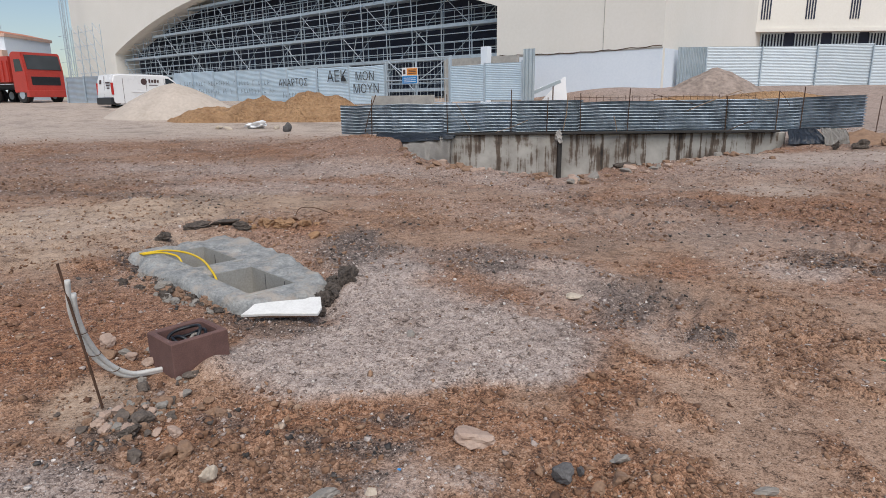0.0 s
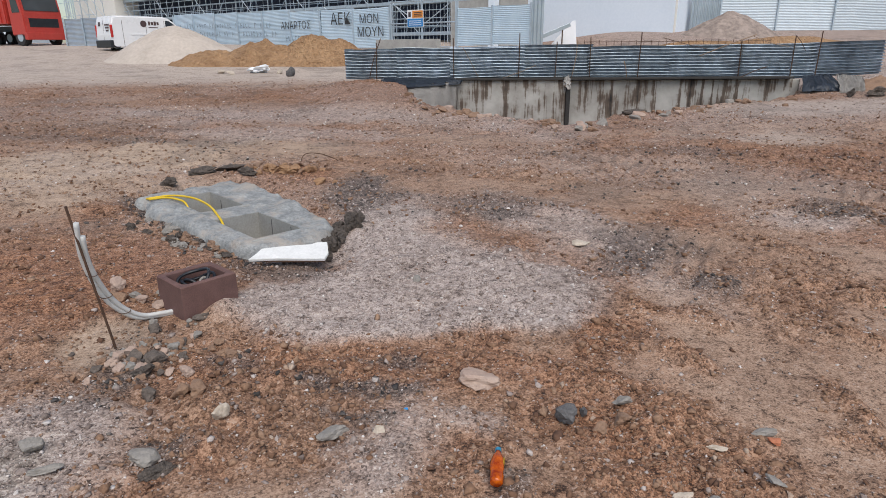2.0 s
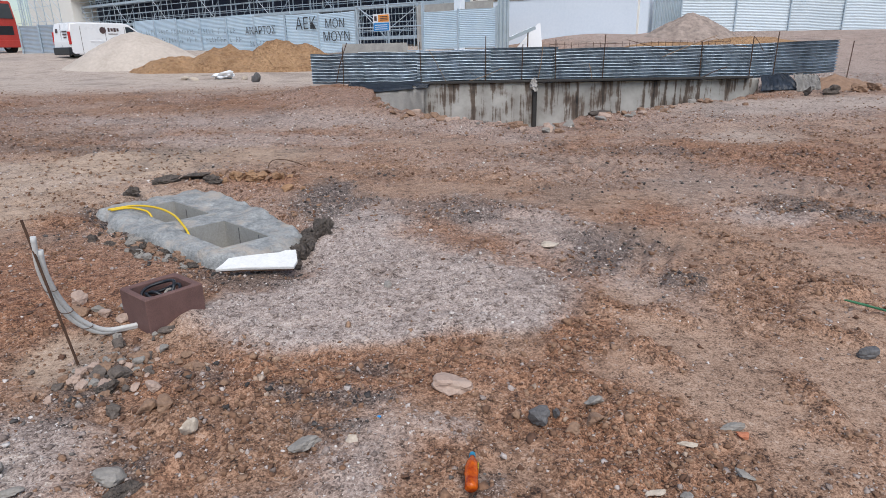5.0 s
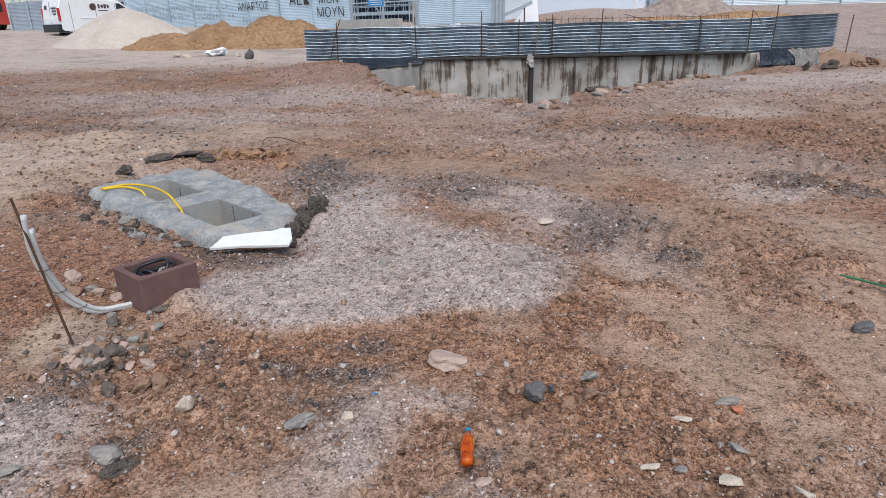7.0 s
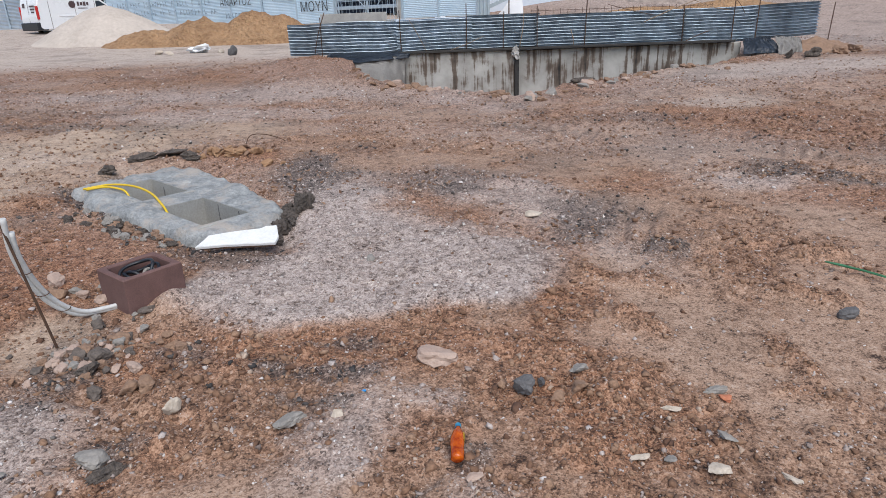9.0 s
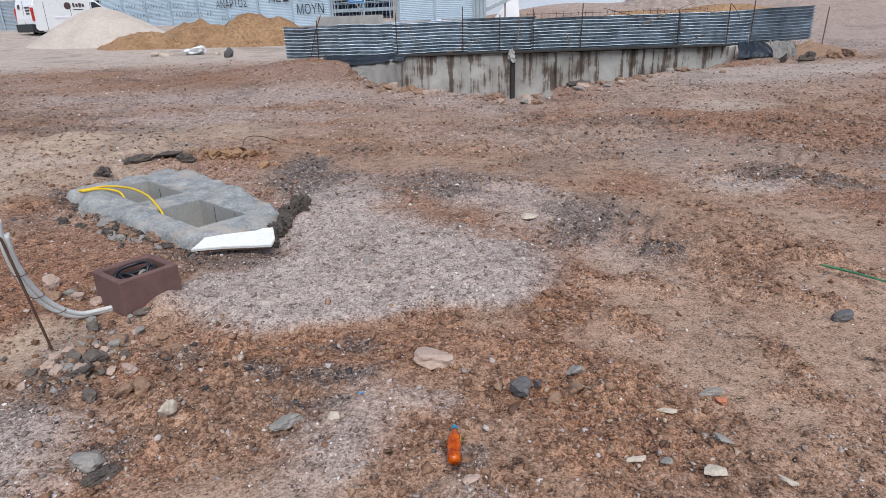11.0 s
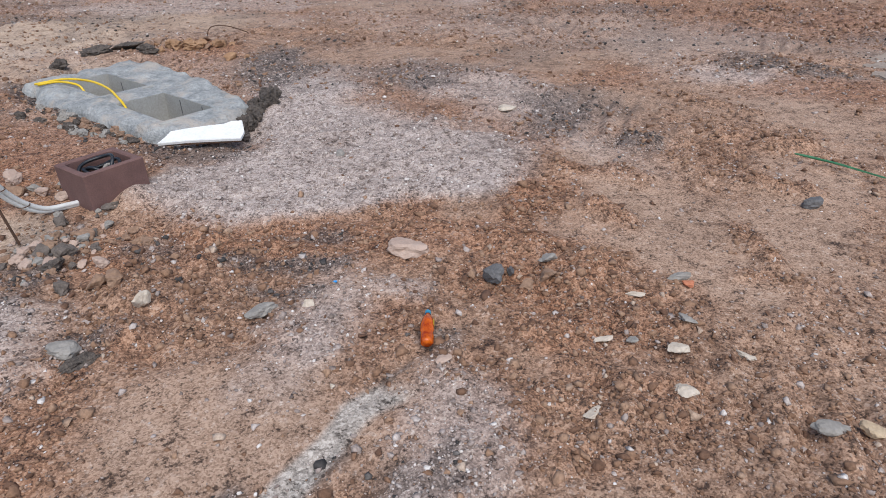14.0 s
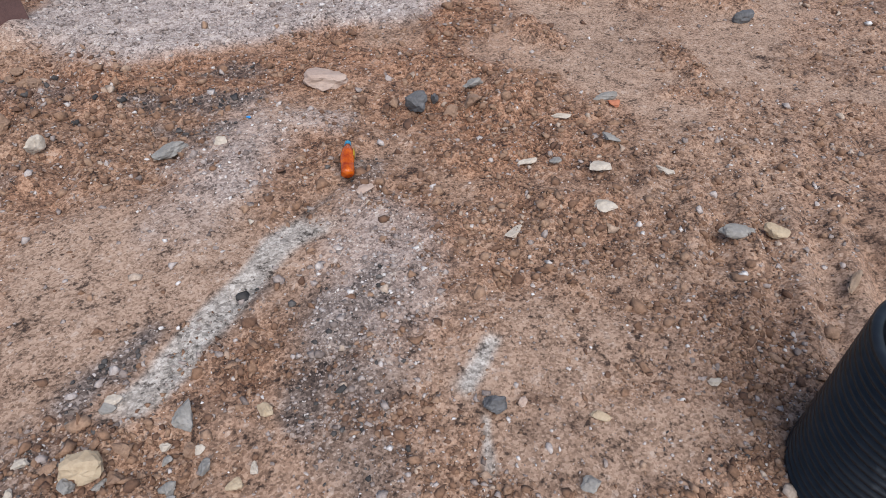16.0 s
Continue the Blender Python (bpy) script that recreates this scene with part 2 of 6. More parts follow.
M_WHITE_SHEET = speckled("pale_sheet", (0.50, 0.585, 0.64), (0.68, 0.76, 0.81), 1.2, 20, 0.5, 0.2, 0.1, 0.001, per_piece=0.2)
M_FENCE = speckled("weathered_pale_sheet", (0.44, 0.58, 0.69), (0.66, 0.78, 0.86), 1.2, 20, 0.5, 0.1, 0.1, 0.001, per_piece=0.2)
M_BARRIER = speckled("dull_zinc_sheet", (0.14, 0.17, 0.20), (0.56, 0.64, 0.71), 2.2, 7, 0.33, 0.8, 0.15, 0.001, per_piece=0.3)
M_STEEL = speckled("scaffold_steel", (0.38, 0.46, 0.52), (0.58, 0.66, 0.72), 3, 40, 0.45, 0.5, 0.1, 0.001)
M_RUST = speckled("rusty_steel", (0.05, 0.03, 0.022), (0.14, 0.075, 0.045), 20, 120, 0.8, 0.3, 0.4, 0.002)
M_CREAM = speckled("cream_render", (0.74, 0.72, 0.66), (0.82, 0.80, 0.75), 0.25, 6, 0.85, relief=0.1, depth=0.004)
M_GREYWALL = speckled("grey_white_render", (0.68, 0.76, 0.84), (0.78, 0.85, 0.92), 0.35, 8, 0.85, relief=0.1, depth=0.004)
# near-black navy: the shade inside openings is put into this colour
M_OPENING_SHADE = speckled("dark_interior", (0.012, 0.018, 0.040), (0.03, 0.040, 0.075), 0.5, 5, 0.7)

# ---------------------------------------------------------------- ground
SLAB_AT, SLAB_TURN = (-1.92, 5.24), -46.0
LIP_X, LIP_Y = (-1.2, -0.49, 0.2, 1.1, 1.9, 2.3, 3.06, 5.0, 7.0, 8.6), (15.0, 12.7, 12.0, 11.1, 10.35, 10.5, 11.3, 12.6, 13.84, 15.4)


def slab_uv(x, y):
    c, s = math.cos(radians(SLAB_TURN)), math.sin(radians(SLAB_TURN))
    dx, dy = x - SLAB_AT[0], y - SLAB_AT[1]
    return dx * c + dy * s, -dx * s + dy * c


def slab_edge(u, v):
    """Below 1 inside the outline of the mortar slab."""
    taper = np.clip(u + 0.4, 0, 1.6)
    uu, vv = (u + 0.02) / 1.16, (v - 0.09 + 0.03 * taper) / (0.58 - 0.10 * taper)
    return (np.abs(uu) ** 5 + np.abs(vv) ** 5) ** (1 / 5)


def clumps(x, y):
    """1 where the soil is broken up, 0 where it lies smooth; drawn out along the ruts."""
    a = radians(-26)
    s, w = x * math.cos(a) + y * math.sin(a), -x * math.sin(a) + y * math.cos(a)
    fine = fbm(x, y, 0.13, 1, 3)
    one = 0.68 * fbm(x, y, 0.55, 3, 5) + 0.32 * fine
    two = 0.66 * fbm(s * 0.5, w, 0.36, 4, 5) + 0.34 * fine
    k = smooth(1.0, 2.2, x + 0.2 * y - 0.4)
    return smooth(0.38, 0.60, one * (1 - k) + two * k + 0.04)


def patches(x, y, *rows):
    """The strongest of several uneven patches: strength, place, half sizes, turn."""
    out = np.zeros(np.shape(x))
    for k, (f, cx, cy, rx, ry, turn) in enumerate(rows):
        near = np.hypot(x - cx, y - cy) < 2.0 * max(rx, ry)
        out[near] = np.maximum(out[near], f * blob(x[near], y[near], cx, cy, rx, ry, turn, 0.45, 0.5, k % 6))
    return out


def ridges(x, y):
    """Low torn ridges along the wheel tracks."""
    out = np.zeros(np.shape(x))
    lines = ((1.05, 3.46, 1.51, 3.06),
                 (1.69, 3.75, 1.86, 3.06),
                 (1.93, 3.20, 2.33, 2.77),
                 (1.72, 2.58, 1.72, 2.16),
                 (0.83, 2.47, 1.07, 2.22),
                 (2.24, 3.78, 2.74, 3.34),
                 (1.07, 2.88, 1.26, 2.62),
                 (1.54, 2.17, 1.80, 1.96),
                 (0.44, 2.71, 0.88, 2.46),
                 (-0.06, 4.81, 0.50, 4.11),
                 (2.28, 4.63, 2.75, 4.04),
                 (0.75, 5.34, 1.49, 4.74))
    for k, (ax, ay, bx, by) in enumerate(lines):
        near = np.hypot(x - (ax + bx) / 2, y - (ay + by) / 2) < 0.5 * math.hypot(bx - ax, by - ay) + 0.4
        out[near] = np.maximum(out[near], streak(x[near], y[near], ax, ay, bx, by, 0.05 + 0.008 * (ay + by) / 2, 0.8, k % 6))
    return out


def coarse_patches(x, y):
    """Beds of clods and pebbles."""
    near = patches(x, y, (1, 0.62, 2.28, 0.36, 0.22, -5), (1, 0.77, 1.96, 0.36, 0.2, -5), (0.9, 0.85, 2.02, 0.5, 0.26, -13), (0.9, 0.83, 1.42, 0.5, 0.2, -13), (1, -0.17, 1.15, 0.09, 0.14, -35),
                   (1, -0.51, 0.88, 0.27, 0.12, -12), (1, -0.75, 2.66, 0.6, 0.26, -6), (0.9, -0.75, 2.25, 0.4, 0.36, -13), (0.9, 1.14, 0.95, 0.22, 0.26, -12), (0.7, 0.3, 1.75, 0.2, 0.14, -12))
    return np.maximum(near, patches(x, y, (1, 2.3, 3.5, 0.5, 0.6, -25), (1, 1.62, 3.75, 0.25, 0.3, -30), (1, 0.85, 2.86, 0.4, 0.36, -6), (0.8, 3.7, 11.4, 1.3, 0.9, 15), (0.8, -0.3, 12.4, 1.0, 0.8, -15),
                                    (0.9, 2.0, 8.4, 1.6, 0.5, -12), (0.9, 3.4, 5.2, 0.8, 0.4, -20), (1, 5.0, 6.9, 1.8, 1.1, -20), (0.9, -1.15, 2.3, 0.25, 0.3, 0), (0.9, 1.2, 4.1, 0.3, 0.5, -30)))


def smooth_patches(x, y):
    """Trodden, silty places with few stones."""
    near = patches(x, y, (1, -0.56, 1.58, 0.44, 0.34, -12), (1, -0.74, 1.2, 0.17, 0.2, -12), (0.9, 0.66, 0.95, 0.36, 0.19, -12), (0.9, 0.70, 0.66, 0.3, 0.14, -12), (0.8, 0.18, 0.99, 0.12, 0.08, -12),
                   (0.8, 0.08, 0.74, 0.1, 0.1, -12), (0.9, 1.28, 2.66, 0.42, 0.28, -13), (0.8, 1.55, 2.13, 0.2, 0.2, -13), (0.8, 0.51, 2.96, 0.18, 0.16, -13), (0.5, -0.1, 2.2, 0.2, 0.3, -25))
    return np.maximum(near, patches(x, y, (1, 1.34, 2.98, 0.26, 0.42, -25), (0.9, 1.42, 2.36, 0.22, 0.26, -6), (1, 1.94, 2.4, 0.2, 0.26, -6), (0.9, 2.99, 4.03, 0.36, 0.34, -20), (0.9, 1.35, 3.55, 0.16, 0.2, -7),
                                    (0.7, -0.17, 6.35, 0.8, 0.4, -9), (0.8, 2.7, 6.1, 0.4, 0.6, -30), (0.7, -1.7, 8.4, 0.9, 0.5, -11), (0.7, 0.4, 9.0, 1.2, 0.5, -12), (0.9, 2.3, 2.9, 0.25, 0.5, -30)))


def zones(x, y):
    z = {}
    calm = smooth_patches(x, y)
    torn = ridges(x, y)
    broken = np.clip(np.maximum(np.clip(np.maximum((0.75 - 0.25 * smooth(0.8, 1.2, x) * (1 - smooth(5, 7, y))) * clumps(x, y), coarse_patches(x, y)) - 0.8 * calm, 0, 1), torn), 0, 1)
    calm = calm * (1 - 0.9 * torn)
    front = smooth(-0.05, 0.05, y - (2.95 + 0.10 * np.sin(2.1 * x + 1) + 0.09 * (fbm(x, y, 0.35, 2, 3) - 0.5) * 2 + 0.25 * smooth(0.55, 1.0, x)))
    g = np.maximum(blob(x, y, -0.25, 3.75, 1.15, 0.95, -8, 0.16, 0.16, 1) * front, blob(x, y, -0.42, 4.75, 0.5, 1.0, 10, 0.35, 0.3, 2))
    g = np.maximum(g, 0.7 * blob(x, y, 0.9, 4.7, 0.5, 1.1, 30, 0.6, 0.4, 3))
    g = np.maximum(g, 0.85 * blob(x, y, -1.72, 1.95, 0.42, 0.42, 15, 0.4, 0.4, 4))
    patchy = 0.35 + 0.65 * smooth(0.36, 0.62, fbm(x, y, 1.7, 2, 5))
    g = np.maximum(g, 0.72 * patchy * streak(x, y, -14, 13.0, 2.5, 10.2, 1.3, 0.9, 1))
    g = np.maximum(g, 0.35 * patchy * streak(x, y, -1.2, 8.5, 3.5, 5.6, 0.5, 0.95, 2))
    g = np.maximum(g, 0.3 * patchy * streak(x, y, 2.0, 7.8, 7.5, 4.2, 0.6, 0.95, 3))
    g = np.maximum(g, 0.6 * blob(x, y, 0.22, 1.38, 0.17, 0.34, -10, 0.5, 0.4, 1))
    g = np.maximum(g, 0.55 * blob(x, y, -0.28, 2.1, 0.18, 0.4, -20, 0.6, 0.5, 5))
    g = np.maximum(g, 0.25 * smooth(0.46, 0.72, fbm(x, y, 1.4, 3, 5)) * smooth(3.5, 6, y))
    g = np.maximum(g, 0.75 * smooth(14, 17, y) * smooth(4, 9, x))
    g = np.maximum(g, 0.45 * blob(x, y, 7.5, 12.0, 4.5, 1.5, 24, 0.5, 0.3, 2))
    g = np.maximum(g, 0.2 * patchy * blob(x, y, 4.9, 7.2, 1.4, 0.5, -10, 0.7, 0.4, 2))
    g = np.maximum(g, 0.7 * blob(x, y, 3.0, 5.0, 0.4, 0.2, -20, 0.6, 0.4, 2))
    g = np.maximum(g, patches(x, y, (0.8, -0.14, 4.26, 0.5, 0.57, -7), (0.6, -0.46, 5.46, 0.35, 0.45, -8), (0.75, 1.09, 5.05, 0.26, 0.3, -8), (0.55, 2.95, 5.02, 0.3, 0.3, -9), (0.75, -0.24, 2.0, 0.1, 0.24, -25),
                              (0.5, 0.07, 2.25, 0.15, 0.09, -13), (0.7, 0.24, 1.45, 0.13, 0.17, -12), (0.7, 0.12, 1.2, 0.11, 0.13, -12), (0.8, -1.62, 2.15, 0.24, 0.24, -5), (0.6, -2.79, 9.6, 2.0, 0.6, -9)))
    g = g * (1 - 0.95 * patches(x, y, (1, -1.25, 4.0, 0.44, 0.24, -7), (1, -1.55, 3.8, 0.28, 0.3, 0), (0.75, 0.40, 4.5, 0.42, 0.3, -25), (0.6, 0.05, 4.85, 0.3, 0.22, 20), (0.6, 0.75, 4.15, 0.3, 0.2, -30)))
    z["gravel"] = g
    p = np.maximum(blob(x, y, -4.2, 7.7, 2.1, 1.4, 10, 0.5, 0.5, 2), 0.8 * blob(x, y, -4.2, 6.1, 1.3, 0.8, 0, 0.5, 0.5, 3))
    p = np.maximum(p, 0.85 * blob(x, y, -1.86, 2.98, 0.22, 0.28, 10, 0.3, 0.3, 2))
    z["pale"] = np.maximum(p, 0.7 * blob(x, y, -2.95, 6.3, 0.7, 0.4, 0, 0.5, 0.4, 3))
    u, v = slab_uv(x, y)
    d = 0.8 * streak(x, y, -0.75, 2.62, -0.18, 2.5, 0.06, 0.8, 4)
    d = np.maximum(d, 0.7 * streak(x, y, -0.62, 2.38, -0.25, 2.25, 0.045, 0.9, 5))
    d = np.maximum(d, 0.9 * streak(x, y, -1.75, 4.75, -1.3, 4.2, 0.11, 0.6, 1))
    d = np.maximum(d, 0.85 * streak(x, y, -1.0, 5.3, -0.5, 6.1, 0.2, 0.8, 2))
    d = np.maximum(d, 0.6 * blob(x, y, 0.35, 5.6, 0.55, 0.35, -20, 0.7, 0.6, 4))
    d = np.maximum(d, 0.6 * blob(x, y, 1.55, 4.6, 0.4, 0.35, 0, 0.7, 0.6, 5))
    d = np.maximum(d, 0.85 * streak(x, y, -0.66, 1.02, -0.44, 1.30, 0.045, 0.8, 3))
    d = np.maximum(d, 0.7 * streak(x, y, -0.38, 1.10, -0.12, 1.42, 0.034, 0.8, 2))
    d = np.maximum(d, 0.6 * streak(x, y, -0.02, 1.7, 0.1, 1.78, 0.02, 0.8, 2))
    d = np.maximum(d, 0.65 * blob(x, y, 0.07, 0.98, 0.1, 0.28, 10, 0.8, 0.7, 1))
    d = np.maximum(d, 0.32 * smooth(0.6, 0.74, fbm(x, y, 0.9, 4, 5)) * (0.15 + 0.85 * smooth(4.0, 5.5, y)))
    d = np.maximum(d, 0.6 * patchy * streak(x, y, 1.0, 8.2, 5.5, 4.6, 0.2, 0.9, 5))
    d = np.maximum(d, 0.55 * patchy * streak(x, y, -9, 9.9, -2.5, 9.0, 0.3, 0.9, 3))
    d = np.maximum(d, 0.8 * streak(x, y, 3.0, 5.25, 3.5, 5.05, 0.10, 0.8, 1))
    d = np.maximum(d, 0.75 * streak(x, y, 3.6, 5.1, 4.05, 4.75, 0.10, 0.8, 2))
    d = np.maximum(d, 0.6 * patchy * streak(x, y, 3.6, 6.1, 5.6, 5.9, 0.28, 0.8, 3))
    d = np.maximum(d, patches(x, y, (0.7, -1.25, 4.02, 0.44, 0.2, -7), (0.85, -0.95, 6.2, 0.3, 0.6, -9), (0.75, 0.43, 5.22, 0.26, 0.2, -8), (0.7, 1.35, 4.27, 0.22, 0.45, -30), (0.75, 1.66, 3.68, 0.18, 0.2, -7),
                              (0.6, -1.08, 2.73, 0.15, 0.09, -6), (0.7, -0.31, 2.76, 0.18, 0.06, -12), (0.7, -0.3, 2.48, 0.15, 0.07, 8), (0.7, -1.13, 2.06, 0.12, 0.1, -5), (0.8, -1.55, 2.66, 0.12, 0.18, -6)))
    # the patch at (0.21, 1.9) is the bottle's shadow painted on the soil
    d = np.maximum(d, patches(x, y, (0.75, -0.04, 0.94, 0.06, 0.13, -12), (0.7, 0.18, 1.31, 0.06, 0.09, -12), (0.8, -0.53, 1.17, 0.06, 0.07, -12), (0.7, 0.21, 1.9, 0.08, 0.07, -13), (0.7, 3.41, 5.31, 0.3, 0.25, -9),
                              (0.7, 3.81, 4.97, 0.2, 0.22, -9), (0.35, -5.75, 10.5, 1.1, 0.5, -12), (0.5, 3.32, 7.96, 0.5, 0.4, -12), (0.25, -9.0, 11.6, 3.0, 0.4, -8)))
    # dark clods plus painted shade of the gap under the slab's near edge
    rim = slab_edge(u, v)
    d = np.maximum(d, 0.8 * smooth(0.9, 0.98, rim) * (1 - smooth(1.10, 1.32, rim + 0.2 * (fbm(x, y, 0.25, 3, 3) - 0.5))) * (v < 0.1))
    d = np.maximum(d, 0.7 * blob(x, y, -1.62, 2.72, 0.16, 0.4, 10, 0.7, 0.6, 2))
    d = np.maximum(d, 0.6 * blob(x, y, -0.78, 0.88, 0.22, 0.1, 20, 0.7, 0.5, 3))
    z["dark"] = d
    w = 0.85 * streak(x, y, -0.51, 1.00, 0.02, 1.67, 0.058, 0.35, 1)
    w = np.maximum(w, 0.9 * streak(x, y, 0.36, 0.90, 0.48, 1.06, 0.022, 0.7, 2))
    w = np.maximum(w, 0.7 * streak(x, y, 0.38, 0.66, 0.40, 0.82, 0.014, 0.8, 4))
    w = np.maximum(w, 0.6 * blob(x, y, -1.75, 1.85, 0.22, 0.25, 0, 0.7, 0.5, 3))
    z["white"] = w
    t = np.maximum(0.85 * (1 - broken) * (0.55 + 0.45 * smooth(0.0, 1.0, x)) * (1 - 0.5 * smooth(8, 12, y)), blob(x, y, -0.5, 1.5, 0.55, 0.4, 20, 0.5, 0.4, 5) * (1 - 0.6 * broken))
    t = np.maximum(t, blob(x, y, -1.86, 2.98, 0.2, 0.26, 10, 0.3, 0.3, 2))
    t = np.maximum(t, blob(x, y, 4.95, 9.5, 0.7, 0.55, 10, 0.3, 0.3, 2))
    t = np.maximum(t, 0.85 * blob(x, y, 2.0, 3.0, 1.1, 1.5, -20, 0.6, 0.5, 1) * (1 - 0.45 * broken))
    t = np.maximum(t, 0.8 * blob(x, y, 0.95, 1.15, 0.45, 0.5, 20, 0.7, 0.5, 4) * (1 - 0.4 * broken))
    z["tan"] = np.maximum(t * (1 - 0.6 * broken), 0.92 * calm)
    z["broken"] = broken
    r = np.maximum(blob(x, y, -2.7, 3.8, 1.2, 0.9, 0, 0.5, 0.4, 4), 0.9 * blob(x, y, -1.85, 6.75, 0.75, 0.4, -20, 0.4, 0.4, 1))
    r = np.maximum(r, 0.75 * streak(x, y, -1.5, 2.75, 0.9, 2.75, 0.2, 0.8, 1))
    r = np.maximum(r, 0.6 * blob(x, y, 0.1, 5.0, 0.35, 0.5, 20, 0.6, 0.5, 3))
    r = np.maximum(r, 0.8 * blob(x, y, -1.4, 14.0, 2.4, 1.9, 0, 0.5, 0.3, 3))
    r = np.maximum(r, 0.6 * blob(x, y, 0.06, 2.05, 0.16, 0.16, 0, 0.8, 0.5, 3))
    r = np.maximum(r, smooth(20, 26, y) * smooth(5, 8, x) * (1 - smooth(36, 40, y)))
    r = np.maximum(r, 0.9 * streak(x, y, 3.3, 4.45, 5.0, 3.95, 0.28, 0.6, 3))
    r = np.maximum(r, patches(x, y, (0.8, 0.79, 2.89, 0.34, 0.37, -6), (0.7, 0.40, 4.5, 0.5, 0.34, -25), (0.6, 0.8, 4.1, 0.3, 0.2, -30), (0.85, 1.03, 3.96, 0.24, 0.36, -20), (0.8, -2.23, 3.7, 0.5, 0.65, -7), (0.7, -0.02, 2.11, 0.1, 0.08, -5),
                              (0.7, 3.34, 4.62, 0.34, 0.28, -8), (0.7, 2.06, 5.16, 0.36, 0.34, -9), (0.7, 1.4, 10.0, 1.4, 0.7, -5), (0.7, 3.2, 10.6, 1.2, 0.6, 20), (0.85, 5.0, 6.9, 1.8, 1.1, -20), (0.7, 3.6, 8.0, 1.0, 0.5, -15)))
    r = np.maximum(r, 0.65 * streak(x, y, -6.5, 15.4, -1.0, 14.0, 1.0, 0.6, 2))
    r = r * (1 - 0.9 * calm)
    z["red"] = np.maximum(r, 0.8 * broken * smooth(0.42, 0.6, fbm(x, y, 1.3, 2, 4)) * (1 - 0.6 * smooth(0.6, 1.6, x) * (1 - smooth(4, 6, y))))
    apron = np.maximum(0.75 * blob(x, y, 8.0, 12.6, 3.0, 1.2, 12, 0.4, 0.2, 3), 0.6 * blob(x, y, 4.8, 9.0, 0.8, 0.5, 10, 0.4, 0.3, 2))
    z["road"] = np.maximum(apron, smooth(16, 21, y + 2 * (fbm(x, y, 4, 1, 3) - 0.5)) * (1 - smooth(1, 6, x)))
    return z


def height(x, y, fine=True):
    x, y = np.asarray(x, float), np.asarray(y, float)
    h = 0.03 * np.clip(y, -20, 50) + 0.45 * smooth(24, 38, y)
    h = h + 0.8 * smooth(4, 10, x) * smooth(20, 31, y)
    near = 1 - smooth(14, 30, y)
    h = h + near * 0.06 * (fbm(x, y, 2.3, 0, 2) - 0.5)
    z = zones(x, y)
    h = h + 0.035 * z["gravel"] * (y < 6) + 0.03 * ridges(x, y)
    calm = np.clip(1 - 0.7 * z["tan"] - 0.35 * z["gravel"] - 0.8 * z["road"], 0.12, 1)
    lump = np.abs(fbm(x, y, 0.32, 1, 5) - 0.5) * 2
    h = h + near * calm * (0.016 + 0.095 * z["broken"]) * (lump - 0.2)
    h = h + smooth(4, 8, y) * near * calm * 0.10 * (np.abs(fbm(x, y, 1.1, 3, 5) - 0.5) * 2)
    # ruts of tracked machines
    a = radians(-28)
    s = x * math.cos(a) + y * math.sin(a)
    across = -x * math.sin(a) + y * math.cos(a)
    rut = smooth(0.55, 0.75, vnoise(s * 0, across, 0.9, 3)) * smooth(0.7, 1.6, x) * (1 - smooth(7, 11, y))
    h = h + rut * 0.022 * (np.sin(s * 2 * math.pi / 0.16 + 3 * fbm(x, y, 0.5, 2, 2)) - 0.6) * smooth(0.3, 0.6, fbm(x, y, 0.7, 3, 2))
    if fine:
        h = h + near * (0.25 + 0.75 * calm) * (0.010 + 0.036 * z["broken"]) * (fbm(x, y, 0.08, 2, 2) - 0.5)
        h = h + near * 0.007 * z["gravel"] * (vnoise(x, y, 0.022, 3) - 0.5)
    # bank beside the pit, the trench and the heap before the sheets
    h = h + 0.33 * np.exp(-(((x + 1.9) / 1.7) ** 2 + ((y - 15.2) / 1.5) ** 2))
    h = h + 0.14 * np.exp(-(((x + 1.6) / 1.2) ** 2 + ((y - 12.8) / 1.3) ** 2))
    lip = np.interp(x, LIP_X, LIP_Y) + 0.25 * (fbm(x, y, 0.8, 4, 3) - 0.5)
    edge = np.minimum(y - lip, 16.6 - y)
    edge = np.minimum(edge, np.minimum(x + 1.0, 8.5 - x))
    h = h + 0.04 * np.exp(-((y - lip + 0.25) / 0.3) ** 2) * (x > -0.8) * (x < 6.5)
    h = h - 1.7 * smooth(0.0, 0.4, edge)
    # heap of orange soil by the slab, hollow round it
    h = h + 0.10 * np.exp(-(((x + 1.85) / 0.7) ** 2 + ((y - 6.75) / 0.28) ** 2))
    u, v = slab_uv(x, y)
    inside = slab_edge(u, v)
    h = h - 0.05 * (1 - smooth(1.0, 1.25, inside))
    h = h - 1.1 * (1 - smooth(0.86, 0.95, inside))
    h = h - 0.10 * np.exp(-(((x + 0.85) / 0.12) ** 2 + ((y - 4.3) / 0.22) ** 2))
    h = h + 0.085 * np.exp(-(((x + 1.30) / 0.13) ** 2 + ((y - 3.27) / 0.11) ** 2))
    # puddle of dried mud at the rod
    flat = blob(x, y, -1.86, 2.98, 0.22, 0.28, 10, 0.3, 0.2, 2)
    h = h * (1 - flat) + flat * (0.03 * y - 0.02)
    return h


def ground_at(x, y):
    return float(height(np.array([x]), np.array([y]), False)[0])


